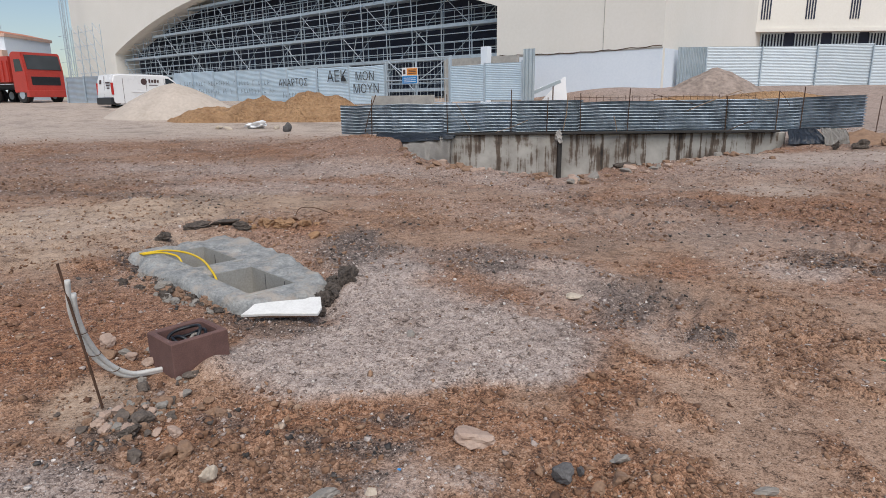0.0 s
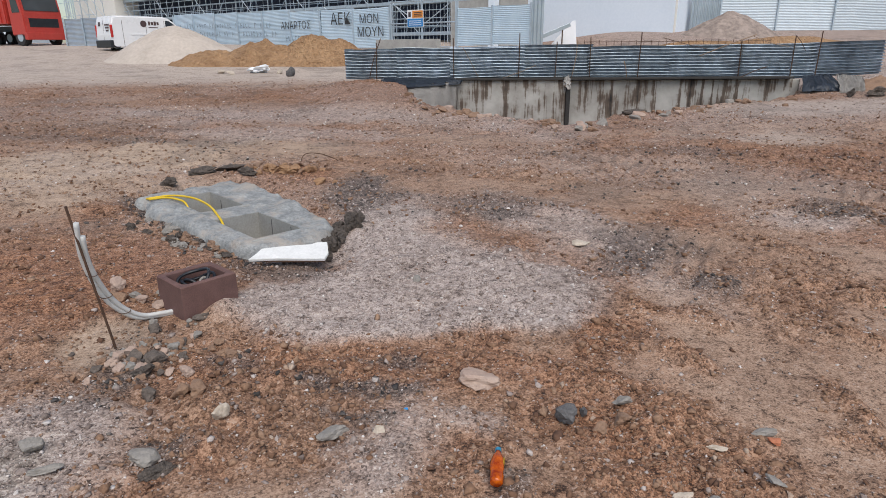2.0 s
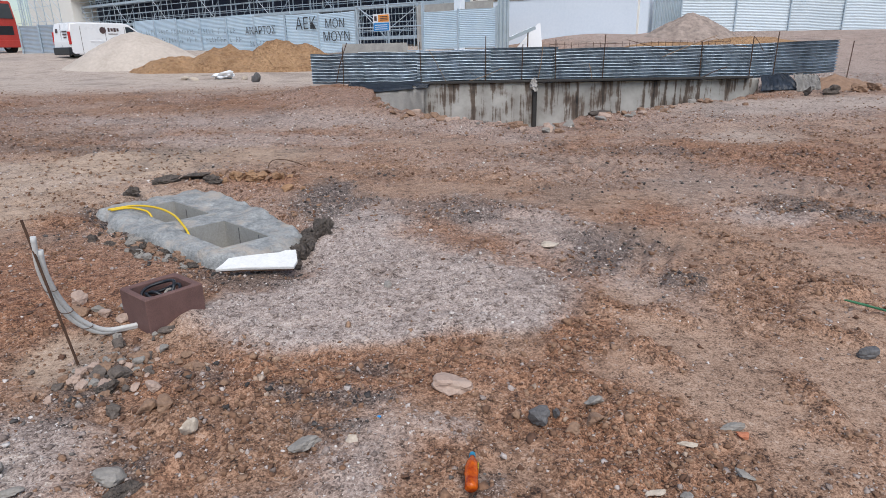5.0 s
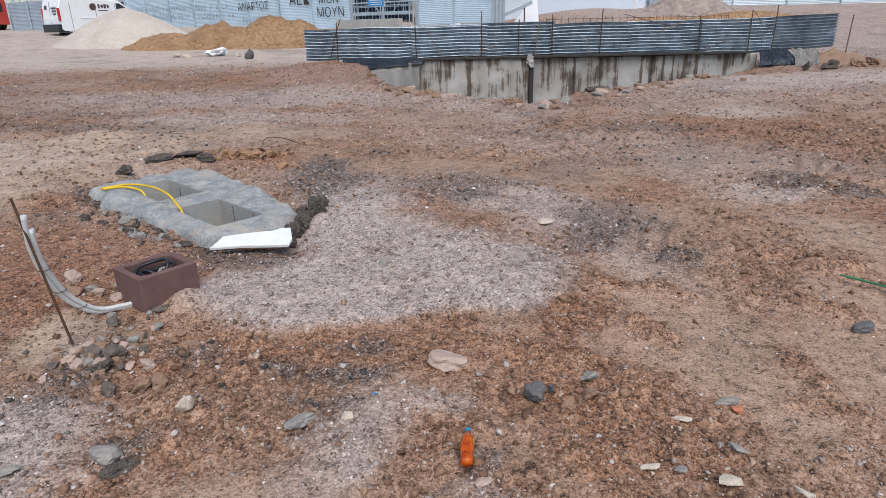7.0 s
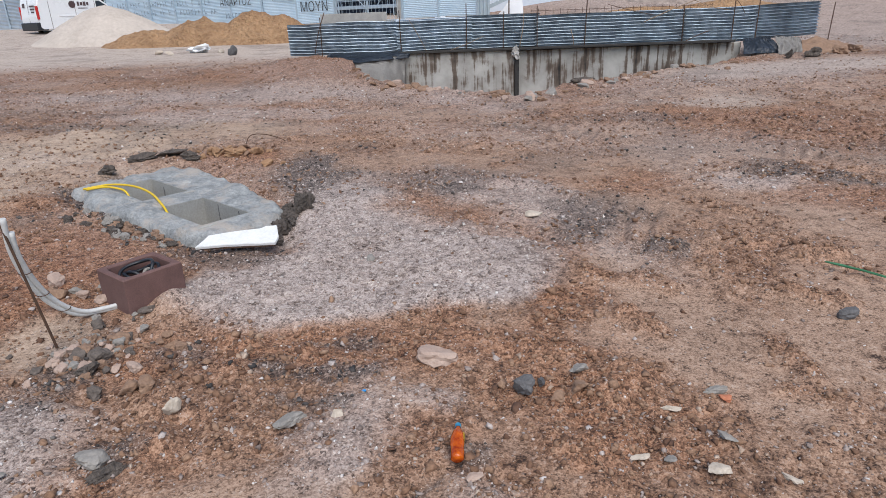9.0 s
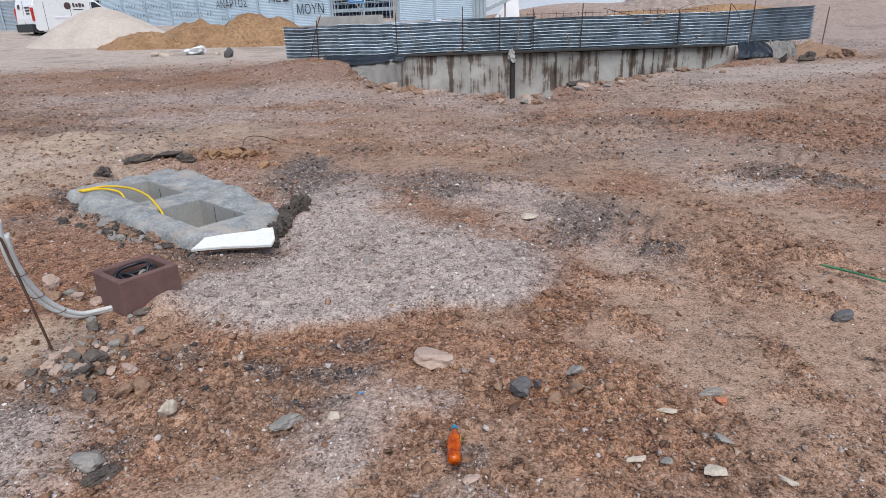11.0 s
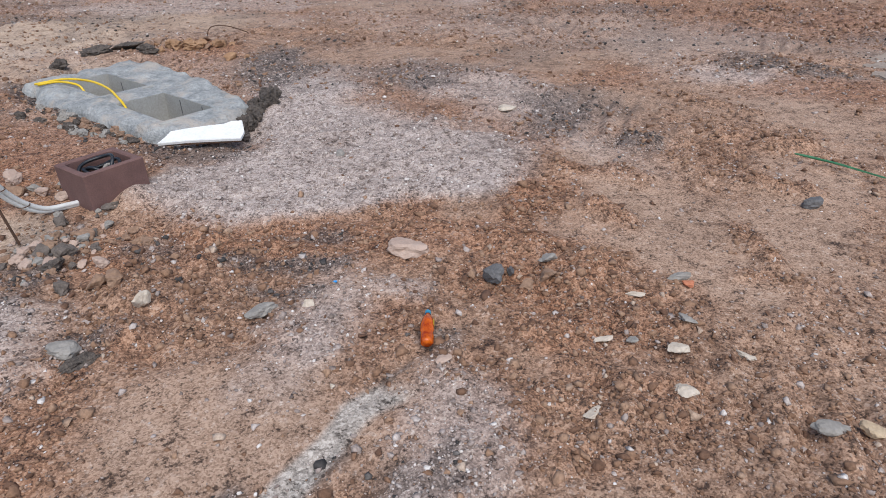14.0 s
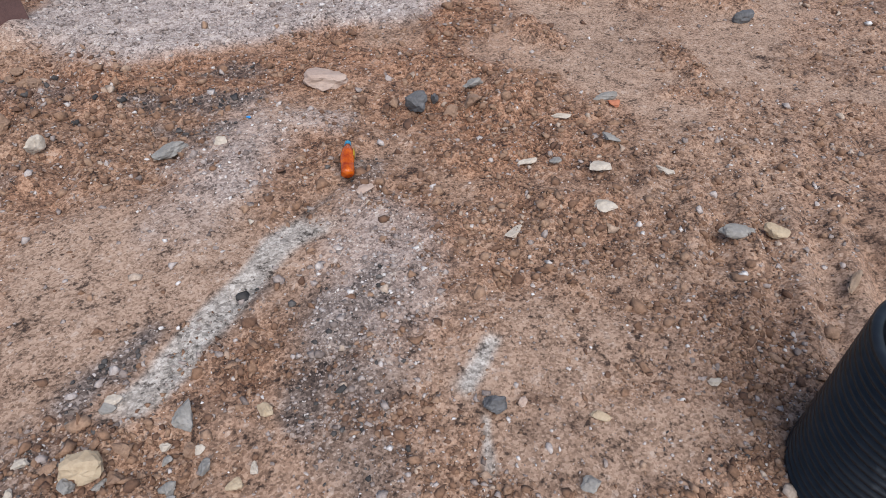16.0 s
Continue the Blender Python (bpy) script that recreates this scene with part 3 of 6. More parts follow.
def ground():
    ys = [-40, -25, -15, -9, -5, -3, -1.8, -1.0, -0.4]
    y = 0.0
    while y < 60:
        ys.append(y)
        y += max(0.011, 0.0062 * y + 0.0045)
    while y < 900:
        ys.append(y)
        y *= 1.15
    inner = np.linspace(-0.95, 0.95, 470)
    outer = 0.95 * 1.25 ** np.arange(1, 22)
    us = np.concatenate((-outer[::-1], inner, outer))
    Y, U = np.meshgrid(np.array(ys), us, indexing="ij")
    X = U * (0.9 + np.clip(Y, 0, None))
    Z = height(X.ravel(), Y.ravel()).reshape(X.shape)
    nr, nc = X.shape
    me = bpy.data.meshes.new("ground")
    idx = np.arange(nr * nc).reshape(nr, nc)
    quads = np.stack((idx[:-1, :-1], idx[:-1, 1:], idx[1:, 1:], idx[1:, :-1]), -1).reshape(-1, 4)
    me.vertices.add(nr * nc)
    me.vertices.foreach_set("co", np.stack((X, Y, Z), -1).astype(np.float32).ravel())
    me.loops.add(quads.size)
    me.loops.foreach_set("vertex_index", quads.astype(np.int32).ravel())
    me.polygons.add(len(quads))
    me.polygons.foreach_set("loop_start", np.arange(0, quads.size, 4, dtype=np.int32))
    me.update(calc_edges=True)
    me.polygons.foreach_set("use_smooth", np.ones(len(quads), bool))
    z = zones(X.ravel(), Y.ravel())
    one = np.ones(nr * nc)
    for name, cols in (("zone_a", (z["gravel"], z["pale"], z["dark"], z["white"])), ("zone_b", (z["tan"], z["red"], z["road"], one))):
        at = me.color_attributes.new(name, "FLOAT_COLOR", "POINT")
        at.data.foreach_set("color", np.stack(cols, -1).astype(np.float32).ravel())
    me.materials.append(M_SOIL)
    return tagged(new("ground", me), "uneven brown building-site soil with gravel patches and ruts", "ground", kind="structure")


ground()

# ---------------------------------------------------------------- loose stones, too many to count
ICO = bmesh.new()
bmesh.ops.create_icosphere(ICO, subdivisions=1, radius=1.0)
ICO_V = np.array([v.co[:] for v in ICO.verts])
ICO_F = np.array([[v.index for v in f.verts] for f in ICO.faces])
ICO.free()

def scatter(name, xs, ys, sizes, mat, label, seed, flat=0.62, sink=0.25, jitter=0.36):
    r = np.random.RandomState(seed)
    pv, pf = ICO_V, ICO_F
    n = len(xs)
    zs = height(xs, ys)
    a = r.rand(n) * 2 * np.pi
    v = pv[None] * np.clip(1 + jitter * r.randn(n, len(pv), 1), 0.35, 1.9) * sizes[:, None, None]
    v = v * np.stack((0.75 + 0.6 * r.rand(n), 0.75 + 0.4 * r.rand(n), flat * (0.7 + 0.6 * r.rand(n))), -1)[:, None, :]
    tilt = r.randn(n) * 0.35
    ct, st = np.cos(tilt)[:, None], np.sin(tilt)[:, None]
    v = np.stack((v[..., 0] * ct - v[..., 2] * st, v[..., 1], v[..., 0] * st + v[..., 2] * ct), -1)
    c, s = np.cos(a)[:, None], np.sin(a)[:, None]
    v = np.stack((v[..., 0] * c - v[..., 1] * s, v[..., 0] * s + v[..., 1] * c, v[..., 2]), -1)
    v = v + np.stack((xs, ys, zs + sizes * flat * (1 - 2 * sink)), -1)[:, None, :]
    f = (pf[None] + (np.arange(n) * len(pv))[:, None, None]).reshape(-1, 3)
    me = bpy.data.meshes.new(name)
    me.vertices.add(n * len(pv))
    me.vertices.foreach_set("co", v.astype(np.float32).ravel())
    me.loops.add(f.size)
    me.loops.foreach_set("vertex_index", f.astype(np.int32).ravel())
    me.polygons.add(len(f))
    me.polygons.foreach_set("loop_start", np.arange(0, f.size, 3, dtype=np.int32))
    me.update(calc_edges=True)
    me.materials.append(mat)
    return tagged(new(name, me), label, "rubble", kind="stuff")


def spread(n, seed, y0=0.45, y1=11.0, power=1.0):
    """Places over the ground, denser near the path."""
    r = np.random.RandomState(seed)
    y = y0 * (y1 / y0) ** (r.rand(n) ** power)
    x = (r.rand(n) * 2 - 1) * (0.9 * y + 0.7)
    return x, y, r


def keep_clear(x, y):
    u, v = slab_uv(x, y)
    ok = (slab_edge(u, v) > 1.02) & ~((np.abs(x + 1.51) < 0.24) & (np.abs(y - 3.4) < 0.24))
    lip = np.interp(x, LIP_X, LIP_Y)
    return ok & ~((y > lip - 0.1) & (y < 15.7) & (x > -1.2) & (x < 8.7))


def loose_stones():
    x, y, r = spread(185000, 21, y1=20.0, power=0.8)
    z = zones(x, y)
    want = 0.10 + 0.10 * z["broken"] + 0.85 * z["gravel"] - 0.05 * z["white"] + 0.25 * z["dark"] - 0.06 * z["tan"]
    want = want * (1 - 0.85 * z["road"])
    k = (r.rand(len(x)) < want) & keep_clear(x, y)
    x, y = x[k], y[k]
    s = np.clip(np.exp(r.randn(len(x)) * 0.58) * (0.0021 + 0.00045 * y), 0.0013, 0.016)
    scatter("gravel", x, y, s, M_GRAVEL, "loose grey and pinkish crushed gravel on the soil", 3, 0.7, 0.34, 0.42)
    x, y, r = spread(130000, 22, y1=20.0, power=0.8)
    z = zones(x, y)
    want = np.clip(0.85 - 0.75 * z["gravel"] - 0.62 * z["tan"] - 0.4 * z["white"] - 0.4 * z["pale"], 0.02, 1) * (0.08 + 1.1 * z["broken"] ** 1.4) * (1 - 0.9 * z["road"])
    k = (r.rand(len(x)) < want) & keep_clear(x, y)
    x, y = x[k], y[k]
    s = np.clip(np.exp(r.randn(len(x)) * 0.66) * (0.0028 + 0.00055 * y), 0.0014, 0.020)
    scatter("soil_clods", x, y, s, M_CLOD, "crumbled brown clods of earth", 4, 0.75, 0.38, 0.5)
    x, y, r = spread(20000, 24, 0.5, 12.0)
    z = zones(x, y)
    k = (r.rand(len(x)) < 0.5 * z["broken"] ** 2 * (1 - z["gravel"]) * (1 - z["white"])) & keep_clear(x, y)
    x, y = x[k], y[k]
    s = np.clip(np.exp(r.randn(len(x)) * 0.5) * (0.0052 + 0.0006 * y), 0.003, 0.026)
    scatter("soil_lumps", x, y, s, M_CLOD, "larger brown lumps of broken earth", 6, 0.72, 0.45, 0.34)
    x, y, r = spread(45000, 23)
    z = zones(x, y)
    k = (r.rand(len(x)) < (0.35 + 0.75 * smooth(1.6, 2.6, y)) * z["dark"] * (1 - z["white"])) & keep_clear(x, y)
    x, y = x[k], y[k]
    s = np.clip(np.exp(r.randn(len(x)) * 0.55) * (0.0026 + 0.0007 * y), 0.0015, 0.02)
    scatter("asphalt_crumbs", x, y, s, M_TAR, "black crumbs of broken asphalt on the soil", 5)


loose_stones()

# ---------------------------------------------------------------- the stadium and the fences behind
CORNER = Vector((11.3, 33.0, 0))
ALONG = Vector((-0.766, 0.643, 0))
FACADE = Matrix.Translation(CORNER) @ Matrix(((ALONG.x, 0.643, 0, 0), (ALONG.y, 0.766, 0, 0), (0, 0, 1, 0), (0, 0, 0, 1)))
# in this frame x runs along the facade away from its corner, y into the building, z up
ARCH_A, ARCH_B, ARCH_TOP = 10.3, 62.9, 19.0


def arch_z(s):
    """Height of the arch's lower edge, s metres along the facade."""
    return 7.1 + 4.4 * (1 - ((s - 36.6) / 26.3) ** 2)


def stadium():
    st = thing("stadium", FACADE, "cream rendered stadium block with a wide arched opening", "building")
    bm = bm_new()
    # wall with the arch cut out of it
    pts = [(0, 1.0), (ARCH_A, 1.0)]
    steps = 40
    pts += [(ARCH_A + (ARCH_B - ARCH_A) * i / steps, arch_z(ARCH_A + (ARCH_B - ARCH_A) * i / steps)) for i in range(steps + 1)]
    pts += [(ARCH_B, 1.0), (74, 1.0), (74, ARCH_TOP), (0, ARCH_TOP)]
    prism(bm, pts, 2.6)
    part("wall", bm, M_CREAM, st)
    bm = bm_new()
    box(bm, (0.02, 30, 3.1), (-0.012, 15.3, 2.55))
    box(bm, (10.2, 0.02, 3.1), (5.1, -0.012, 2.55))
    part("plinth", bm, M_GREYWALL, st, "grey-white unpainted lower wall band")
    bm = bm_new()
    box(bm, (0.6, 28, ARCH_TOP - 1), (0.302, 16.6, ARCH_TOP / 2 + 0.5))
    part("side_wall", bm, M_CREAM, st)
    # the interior's shade is painted as this wall's navy colour
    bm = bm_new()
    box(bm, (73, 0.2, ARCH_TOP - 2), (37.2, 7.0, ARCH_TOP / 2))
    part("back_wall", bm, M_OPENING_SHADE, st, "back wall coloured dark for the unlit interior behind the scaffold")
    bm = bm_new()
    box(bm, (73.3, 28, 0.3), (37.3, 16.7, ARCH_TOP - 0.2))
    part("roof", bm, M_CREAM, st)
    bm = bm_new()
    box(bm, (10.2, 0.03, 0.06), (5.1, -0.03, 4.12))
    part("joint_strip", bm, M_CONCRETE, st)
    bm = bm_new()
    box(bm, (0.03, 0.02, 14), (3.3, -0.011, 9.0))
    part("joint_strip", bm, M_CONCRETE, st)
    line = [Vector((0.05 + 10.0 * i / 24, -0.05, 4.22 + 0.035 * math.sin(i * 1.9) - 0.10 * math.sin(math.pi * i / 24))) for i in range(25)]
    part("cable", tube(bm_new(), line, 0.022, 6), M_RUST, st, "brown cable slung along the wall")


stadium()


def scaffold():
    sc = thing("scaffold", FACADE, "galvanised tube scaffold filling the arched opening", "scaffold")
    bm = bm_new()
    rod(bm, (0, 0, 0), (0, 0, 1), 0.034, 6)
    first = part("standard", bm, M_STEEL, sc)
    bm = bm_new()
    rod(bm, (0, 0, 0), (1, 0, 0), 0.027, 6)
    ledger = part("ledger", bm, M_STEEL, sc)
    bm = bm_new()
    box(bm, (2.5, 0.9, 0.22), (1.25, 0, 0), bevel=0.01)
    deck = part("deck", bm, M_STEEL, sc, "pale metal walkway deck")
    bm = bm_new()
    rod(bm, (0, 0, 0), (2.5, 0, 2.1), 0.027, 6)
    brace = part("brace", bm, M_STEEL, sc)
    used = {first: 0, ledger: 0, deck: 0, brace: 0}

    def put(ob, m):
        if not used[ob]:
            ob.matrix_basis = m
            used[ob] = 1
        else:
            again(ob, m)

    r = random.Random(3)
    s, bay = 10.6, 0
    while s < 62:
        top = arch_z(min(s, 62)) - 0.2
        if top > 2.6:
            for row, y in enumerate((1.0, 1.9)):
                lean = r.uniform(-0.03, 0.03)
                put(first, Matrix.Translation((s + (0.6 if row else 0), y, 1.6)) @ Matrix.Rotation(lean, 4, "Y") @ Matrix.Diagonal((1, 1, max(0.5, min(top, 13) - 1.6), 1)))
            for lvl in range(5):
                zz = 2.35 + 2.05 * lvl
                if zz < min(top, arch_z(min(s + 2.5, 62))) - 0.1:
                    put(deck, Matrix.Translation((s, 1.45, zz)))
                    for rail in (0.5, 1.0, 1.5):
                        put(ledger, Matrix.Translation((s, 0.98, zz + rail)) @ Matrix.Diagonal((2.5, 1, 1, 1)))
                    for rail in (0.45, 1.05):
                        put(ledger, Matrix.Translation((s, 1.93, zz + rail)) @ Matrix.Diagonal((2.5, 1, 1, 1)))
                    for k in range(3):
                        put(first, Matrix.Translation((s + 0.5 + 0.75 * k + r.uniform(-0.15, 0.15), 1.9, zz)) @ Matrix.Diagonal((0.6, 0.6, 1.05, 1)))
                    if (bay + lvl) % 3 == 0:
                        put(brace, Matrix.Translation((s, 0.95, zz)))
                    if (bay + lvl) % 2 == 0:
                        put(brace, Matrix.Translation((s + 2.4, 1.95, zz)) @ Matrix.Rotation(math.pi, 4, "Z"))
                    if (bay + 2 * lvl) % 3 == 1:
                        put(first, Matrix.Translation((s + 1.3, 0.97, zz)) @ Matrix.Rotation(r.uniform(-0.3, 0.3), 4, "Y") @ Matrix.Diagonal((0.8, 0.8, 2.0, 1)))
        s += 2.5
        bay += 1
    for i in range(5):
        x = 63.8 + 2.0 * i
        put(first, Matrix.Translation((x, -0.9, 1.8)) @ Matrix.Diagonal((1, 1, 8.5, 1)))
        put(first, Matrix.Translation((x, -1.7, 1.8)) @ Matrix.Diagonal((1, 1, 8.5, 1)))
        for lvl in range(5):
            put(ledger, Matrix.Translation((x, -1.7, 3.6 + 1.5 * lvl)) @ Matrix.Diagonal((2.0, 1, 1, 1)))
            put(brace, Matrix.Translation((x, -0.9, 3.2 + 1.5 * lvl)) @ Matrix.Diagonal((0.8, 1, 0.7, 1)))


scaffold()


def corrugated(bm, width, tall, pitch=0.076, amp=0.01, upright=False, m=None, per=6, thick=0.0015, columns=3, warp=0.0, seed=0):
    """A corrugated sheet standing on z = 0, facing -y."""
    r = random.Random(seed)
    m = m or Matrix()
    n = int((width if upright else tall) / pitch * per)
    cols = 1 if upright else columns
    offs = [[r.uniform(-warp, warp) for _ in range(cols + 1)] for _ in range(2)]
    grids = []
    for side in (0, thick):
        rows = []
        for i in range(n + 1):
            t = i / n
            wave = amp * math.sin(2 * math.pi * t * (width if upright else tall) / pitch)
            row = []
            for j in range(cols + 1):
                k = j / cols
                if upright:
                    row.append(bm.verts.new(m @ Vector((t * width, wave + side, k * tall))))
                else:
                    dz = offs[0][j] * (1 - t) + offs[1][j] * t
                    row.append(bm.verts.new(m @ Vector((k * width, wave + side + dz * 0.6, t * tall + dz * 0.5))))
            rows.append(row)
        for a, b in zip(rows, rows[1:]):
            for j in range(cols):
                bm.faces.new((a[j], a[j + 1], b[j + 1], b[j])).smooth = True
        grids.append(rows)
    return bm


def sheet_fence(name, a, b, tall, count, mat, label, zs=(0, 0), post_every=1, seed=1, overlap=0.04, group=""):
    """A run of corrugated sheets with posts from a to b."""
    a, b = Vector((*a, 0)), Vector((*b, 0))
    d = b - a
    f = thing(name, Matrix.Translation(a) @ Matrix.Rotation(math.atan2(d.y, d.x), 4, "Z"), label, "fence", group)
    r = random.Random(seed)
    w = d.length / count
    for i in range(count):
        z0 = zs[0] + (zs[1] - zs[0]) * (i + 0.5) / count
        bm = bm_new()
        corrugated(bm, w + overlap, tall + r.uniform(-0.05, 0.07), m=Matrix.Translation((i * w, r.uniform(-0.02, 0.02), z0 + r.uniform(-0.03, 0.03))) @ Matrix.Rotation(r.uniform(-0.012, 0.012), 4, "Y"), warp=0.03, seed=seed * 50 + i)
        part("sheet", bm, mat, f)
    for i in range(0, count + 1, post_every):
        z0 = zs[0] + (zs[1] - zs[0]) * i / count
        bm = bm_new()
        box(bm, (0.06, 0.06, tall + 0.25), (i * w, -0.06, z0 + tall / 2 - 0.1), bevel=0.004)
        part("post", bm, M_STEEL, f)
    return f


FENCE_L = sheet_fence("site_fence", (-19.5, 46.9), (-2.85, 32.9), 1.95, 8, M_FENCE, "corrugated galvanised site fence with black graffiti", (1.75, 1.45), seed=2)
sheet_fence("site_fence", (0.45, 30.1), (3.5, 27.55), 1.62, 2, M_FENCE, "corrugated galvanised site fence beside the gate", (1.55, 1.6), seed=4)
sheet_fence("site_fence", (13.95, 34.0), (25.6, 34.0), 2.15, 4, M_WHITE_SHEET, "tall pale corrugated sheet fence with dented panels", (2.03, 2.03), seed=5)


sheet_fence("site_fence", (-24.3, 41.6), (-21.7, 41.2), 1.75, 2, M_ZINC, "bluish galvanised fence panels between truck and van", (1.6, 1.6), seed=8)


def tall_sheets():
    f = thing("sheet_hoarding", Matrix.Translation((3.5, 27.5, 1.2)) @ Matrix.Rotation(radians(-20), 4, "Z"), "upright corrugated galvanised hoarding strip", "fence")
    bm = bm_new()
    corrugated(bm, 0.5, 2.5, 0.16, 0.03, True)
    part("sheet", bm, M_ZINC, f)
    f = thing("sheet_hoarding", Matrix.Translation((12.45, 34.0, 1.8)), "upright corrugated galvanised hoarding beside the stadium corner", "fence")
    bm = bm_new()
    corrugated(bm, 1.5, 2.4, 0.17, 0.035, True)
    part("sheet", bm, M_ZINC, f)


tall_sheets()


def hall():
    h = thing("grandstand_hall", Matrix.Translation((19.3, 46.0, 0)), "cream concrete hall with slotted vents and a dark window band", "building")
    def wall_box(size, at, mat, name="wall", label=""):
        bm = bm_new()
        box(bm, size, at)
        return part(name, bm, mat, h, label)
    wall_box((30, 8, 8), (15, 4, 10.1), M_CREAM)
    # shade under the upper wall, painted as a dark box
    wall_box((30, 7, 5), (15, 4.6, 3.6), M_OPENING_SHADE, "recess", "box coloured dark for the shaded recess under the upper wall")
    wall_box((0.35, 0.5, 14), (-0.18, 0.2, 7), M_CREAM, "pilaster")
    for i in range(7):
        for k in range(4):
            # slots are dark strips on the wall, their shade coloured in
            wall_box((0.09, 0.06, 1.9), (3.2 + i * 3.12 + k * 0.19, -0.012, 7.85), M_OPENING_SHADE, "vent_slot")
    for i in range(9):
        f = new("window_grille")
        f.parent = h
        f.matrix_basis = Matrix.Translation((0.8 + i * 2.7, 1.0, 4.9))
        bm = bm_new()
        box(bm, (2.0, 0.05, 0.08), (1.0, 0, 0))
        box(bm, (2.0, 0.05, 0.08), (1.0, 0, 1.15))
        part("grille_frame", bm, M_WHITE_SHEET, f)
        for k in range(9):
            bm = bm_new()
            box(bm, (0.09, 0.04, 1.15), (0.1 + k * 0.225, 0, 0.575))
            part("bar", bm, M_WHITE_SHEET, f)
    wall_box((30, 0.08, 0.25), (15, -0.042, 6.2), M_CREAM, "ledge")


hall()

# ---------------------------------------------------------------- pit with its barrier
M_BLACKENED = speckled("tarred_timber", (0.012, 0.011, 0.011), (0.05, 0.045, 0.04), 6, 40, 0.7, relief=0.5)


def pit():
    p = thing("pit_wall", Matrix.Translation((0, 15.5, 0)), "streaked concrete wall of an open excavation", "wall")
    bm = bm_new()
    box(bm, (2.72, 0.3, 2.3), (1.5, 0.15, -0.38), bevel=0.015)
    part("wall_panel", bm, M_STREAK, p)
    bm = bm_new()
    box(bm, (5.6, 0.3, 2.3), (5.75, 0.25, -0.40), bevel=0.015)
    part("wall_panel", bm, M_STREAK, p)
    bm = bm_new()
    box(bm, (0.1, 0.12, 2.2), (2.91, -0.02, -0.36), bevel=0.01)
    part("corner_post", bm, M_BLACKENED, p, "black tarred corner post")
    part("coping_board", box(bm_new(), (8.2, 0.34, 0.05), (4.2, 0.1, 0.795), bevel=0.008), M_BLACKENED, p, "dark wet coping board")


M_STREAK = material("streaked_concrete", 0.85)
_v = node(M_STREAK, "ShaderNodeMapping")
link(M_STREAK, coords(M_STREAK), _v.inputs["Vector"])
_v.inputs["Scale"].default_value = (7.5, 7.5, 0.42)
_n = noise_tex(M_STREAK, 1.0, 5, 0.65, _v.outputs[0])
_m = noise_tex(M_STREAK, 1.6, 6, 0.6)
_n = mix(M_STREAK, 0.38, _n, _m)
base(M_STREAK, mix(M_STREAK, ramp(M_STREAK, _n, (0.455, (0.0, 0.0, 0.0)), (0.495, (1, 1, 1))), ramp(M_STREAK, _n, (0.36, (0.018, 0.016, 0.015)), (0.46, (0.14, 0.105, 0.08))), ramp(M_STREAK, _m, (0.3, (0.22, 0.205, 0.18)), (0.7, (0.46, 0.445, 0.41)))))
bump(M_STREAK, _m, 0.4, 0.01)
pit()


def barrier():
    b = thing("pit_barrier", Matrix.Translation((0, 15.7, 0)), "corrugated sheet barrier wired to rebar stakes round the pit", "barrier")
    specs = [(-2.5, 1.2, 0.80, 0.70), (-1.35, 1.45, 0.79, 0.73), (0.05, 1.75, 0.78, 0.76), (1.75, 1.7, 0.78, 0.80), (3.4, 1.9, 0.73, 0.80), (5.25, 1.9, 0.74, 0.81), (7.1, 1.75, 0.76, 0.81), (8.8, 1.95, 0.80, 0.80)]
    for i, (x, w, z, t) in enumerate(specs):
        bm = bm_new()
        corrugated(bm, w + 0.06, t, 0.074, 0.036, m=Matrix.Translation((x, 0.03 * (i % 2), z)) @ Matrix.Rotation(-0.008 if i < 7 else -0.02, 4, "Y") @ Matrix.Rotation(0.0 if i < 7 else 0.18, 4, "Z"), warp=0.03, seed=70 + i, per=8)
        part("sheet", bm, M_BARRIER, b)
    for i, x in enumerate((-1.75, 0.15, 1.72, 2.6, 3.45, 4.6, 7.05, 8.3, 8.9)):
        bm = bm_new()
        lean = (0.03, -0.02, 0.0, 0.02, -0.03)[i % 5]
        rod(bm, (x, -0.05, 0.35), (x + lean, -0.06, 1.65 + 0.1 * (i % 3)), 0.012, 6)
        part("stake", bm, M_RUST, b)


barrier()

# ---------------------------------------------------------------- materials of the things
M_BLOCK = speckled("purple_brown_block", (0.095, 0.05, 0.044), (0.19, 0.105, 0.092), 9, 160, 0.8, relief=0.6, depth=0.003)
M_CONDUIT = speckled("grey_conduit", (0.46, 0.46, 0.45), (0.62, 0.62, 0.60), 12, 90, 0.5, relief=0.15, depth=0.001)
M_BLACK = speckled("black_plastic", (0.006, 0.007, 0.009), (0.022, 0.024, 0.03), 9, 70, 0.42, relief=0.1, depth=0.001)
M_YELLOW = speckled("yellow_hose", (0.62, 0.40, 0.01), (0.8, 0.56, 0.03), 10, 80, 0.4, relief=0.1, depth=0.001)
M_FOAM = speckled("white_board", (0.62, 0.62, 0.60), (0.84, 0.84, 0.82), 9, 60, 0.7, relief=0.3, depth=0.003)
M_ORANGE = material("orange_drink", 0.12, 0, 0.5)
M_ORANGE.node_tree.nodes["Principled BSDF"].inputs["Transmission Weight"].default_value = 0.25
base(M_ORANGE, ramp(M_ORANGE, noise_tex(M_ORANGE, 25, 3), (0.35, (0.34, 0.035, 0.002)), (0.65, (0.74, 0.15, 0.007))))
M_CAP = speckled("blue_cap", (0.02, 0.16, 0.3), (0.04, 0.28, 0.42), 40, 200, 0.4, relief=0.1)
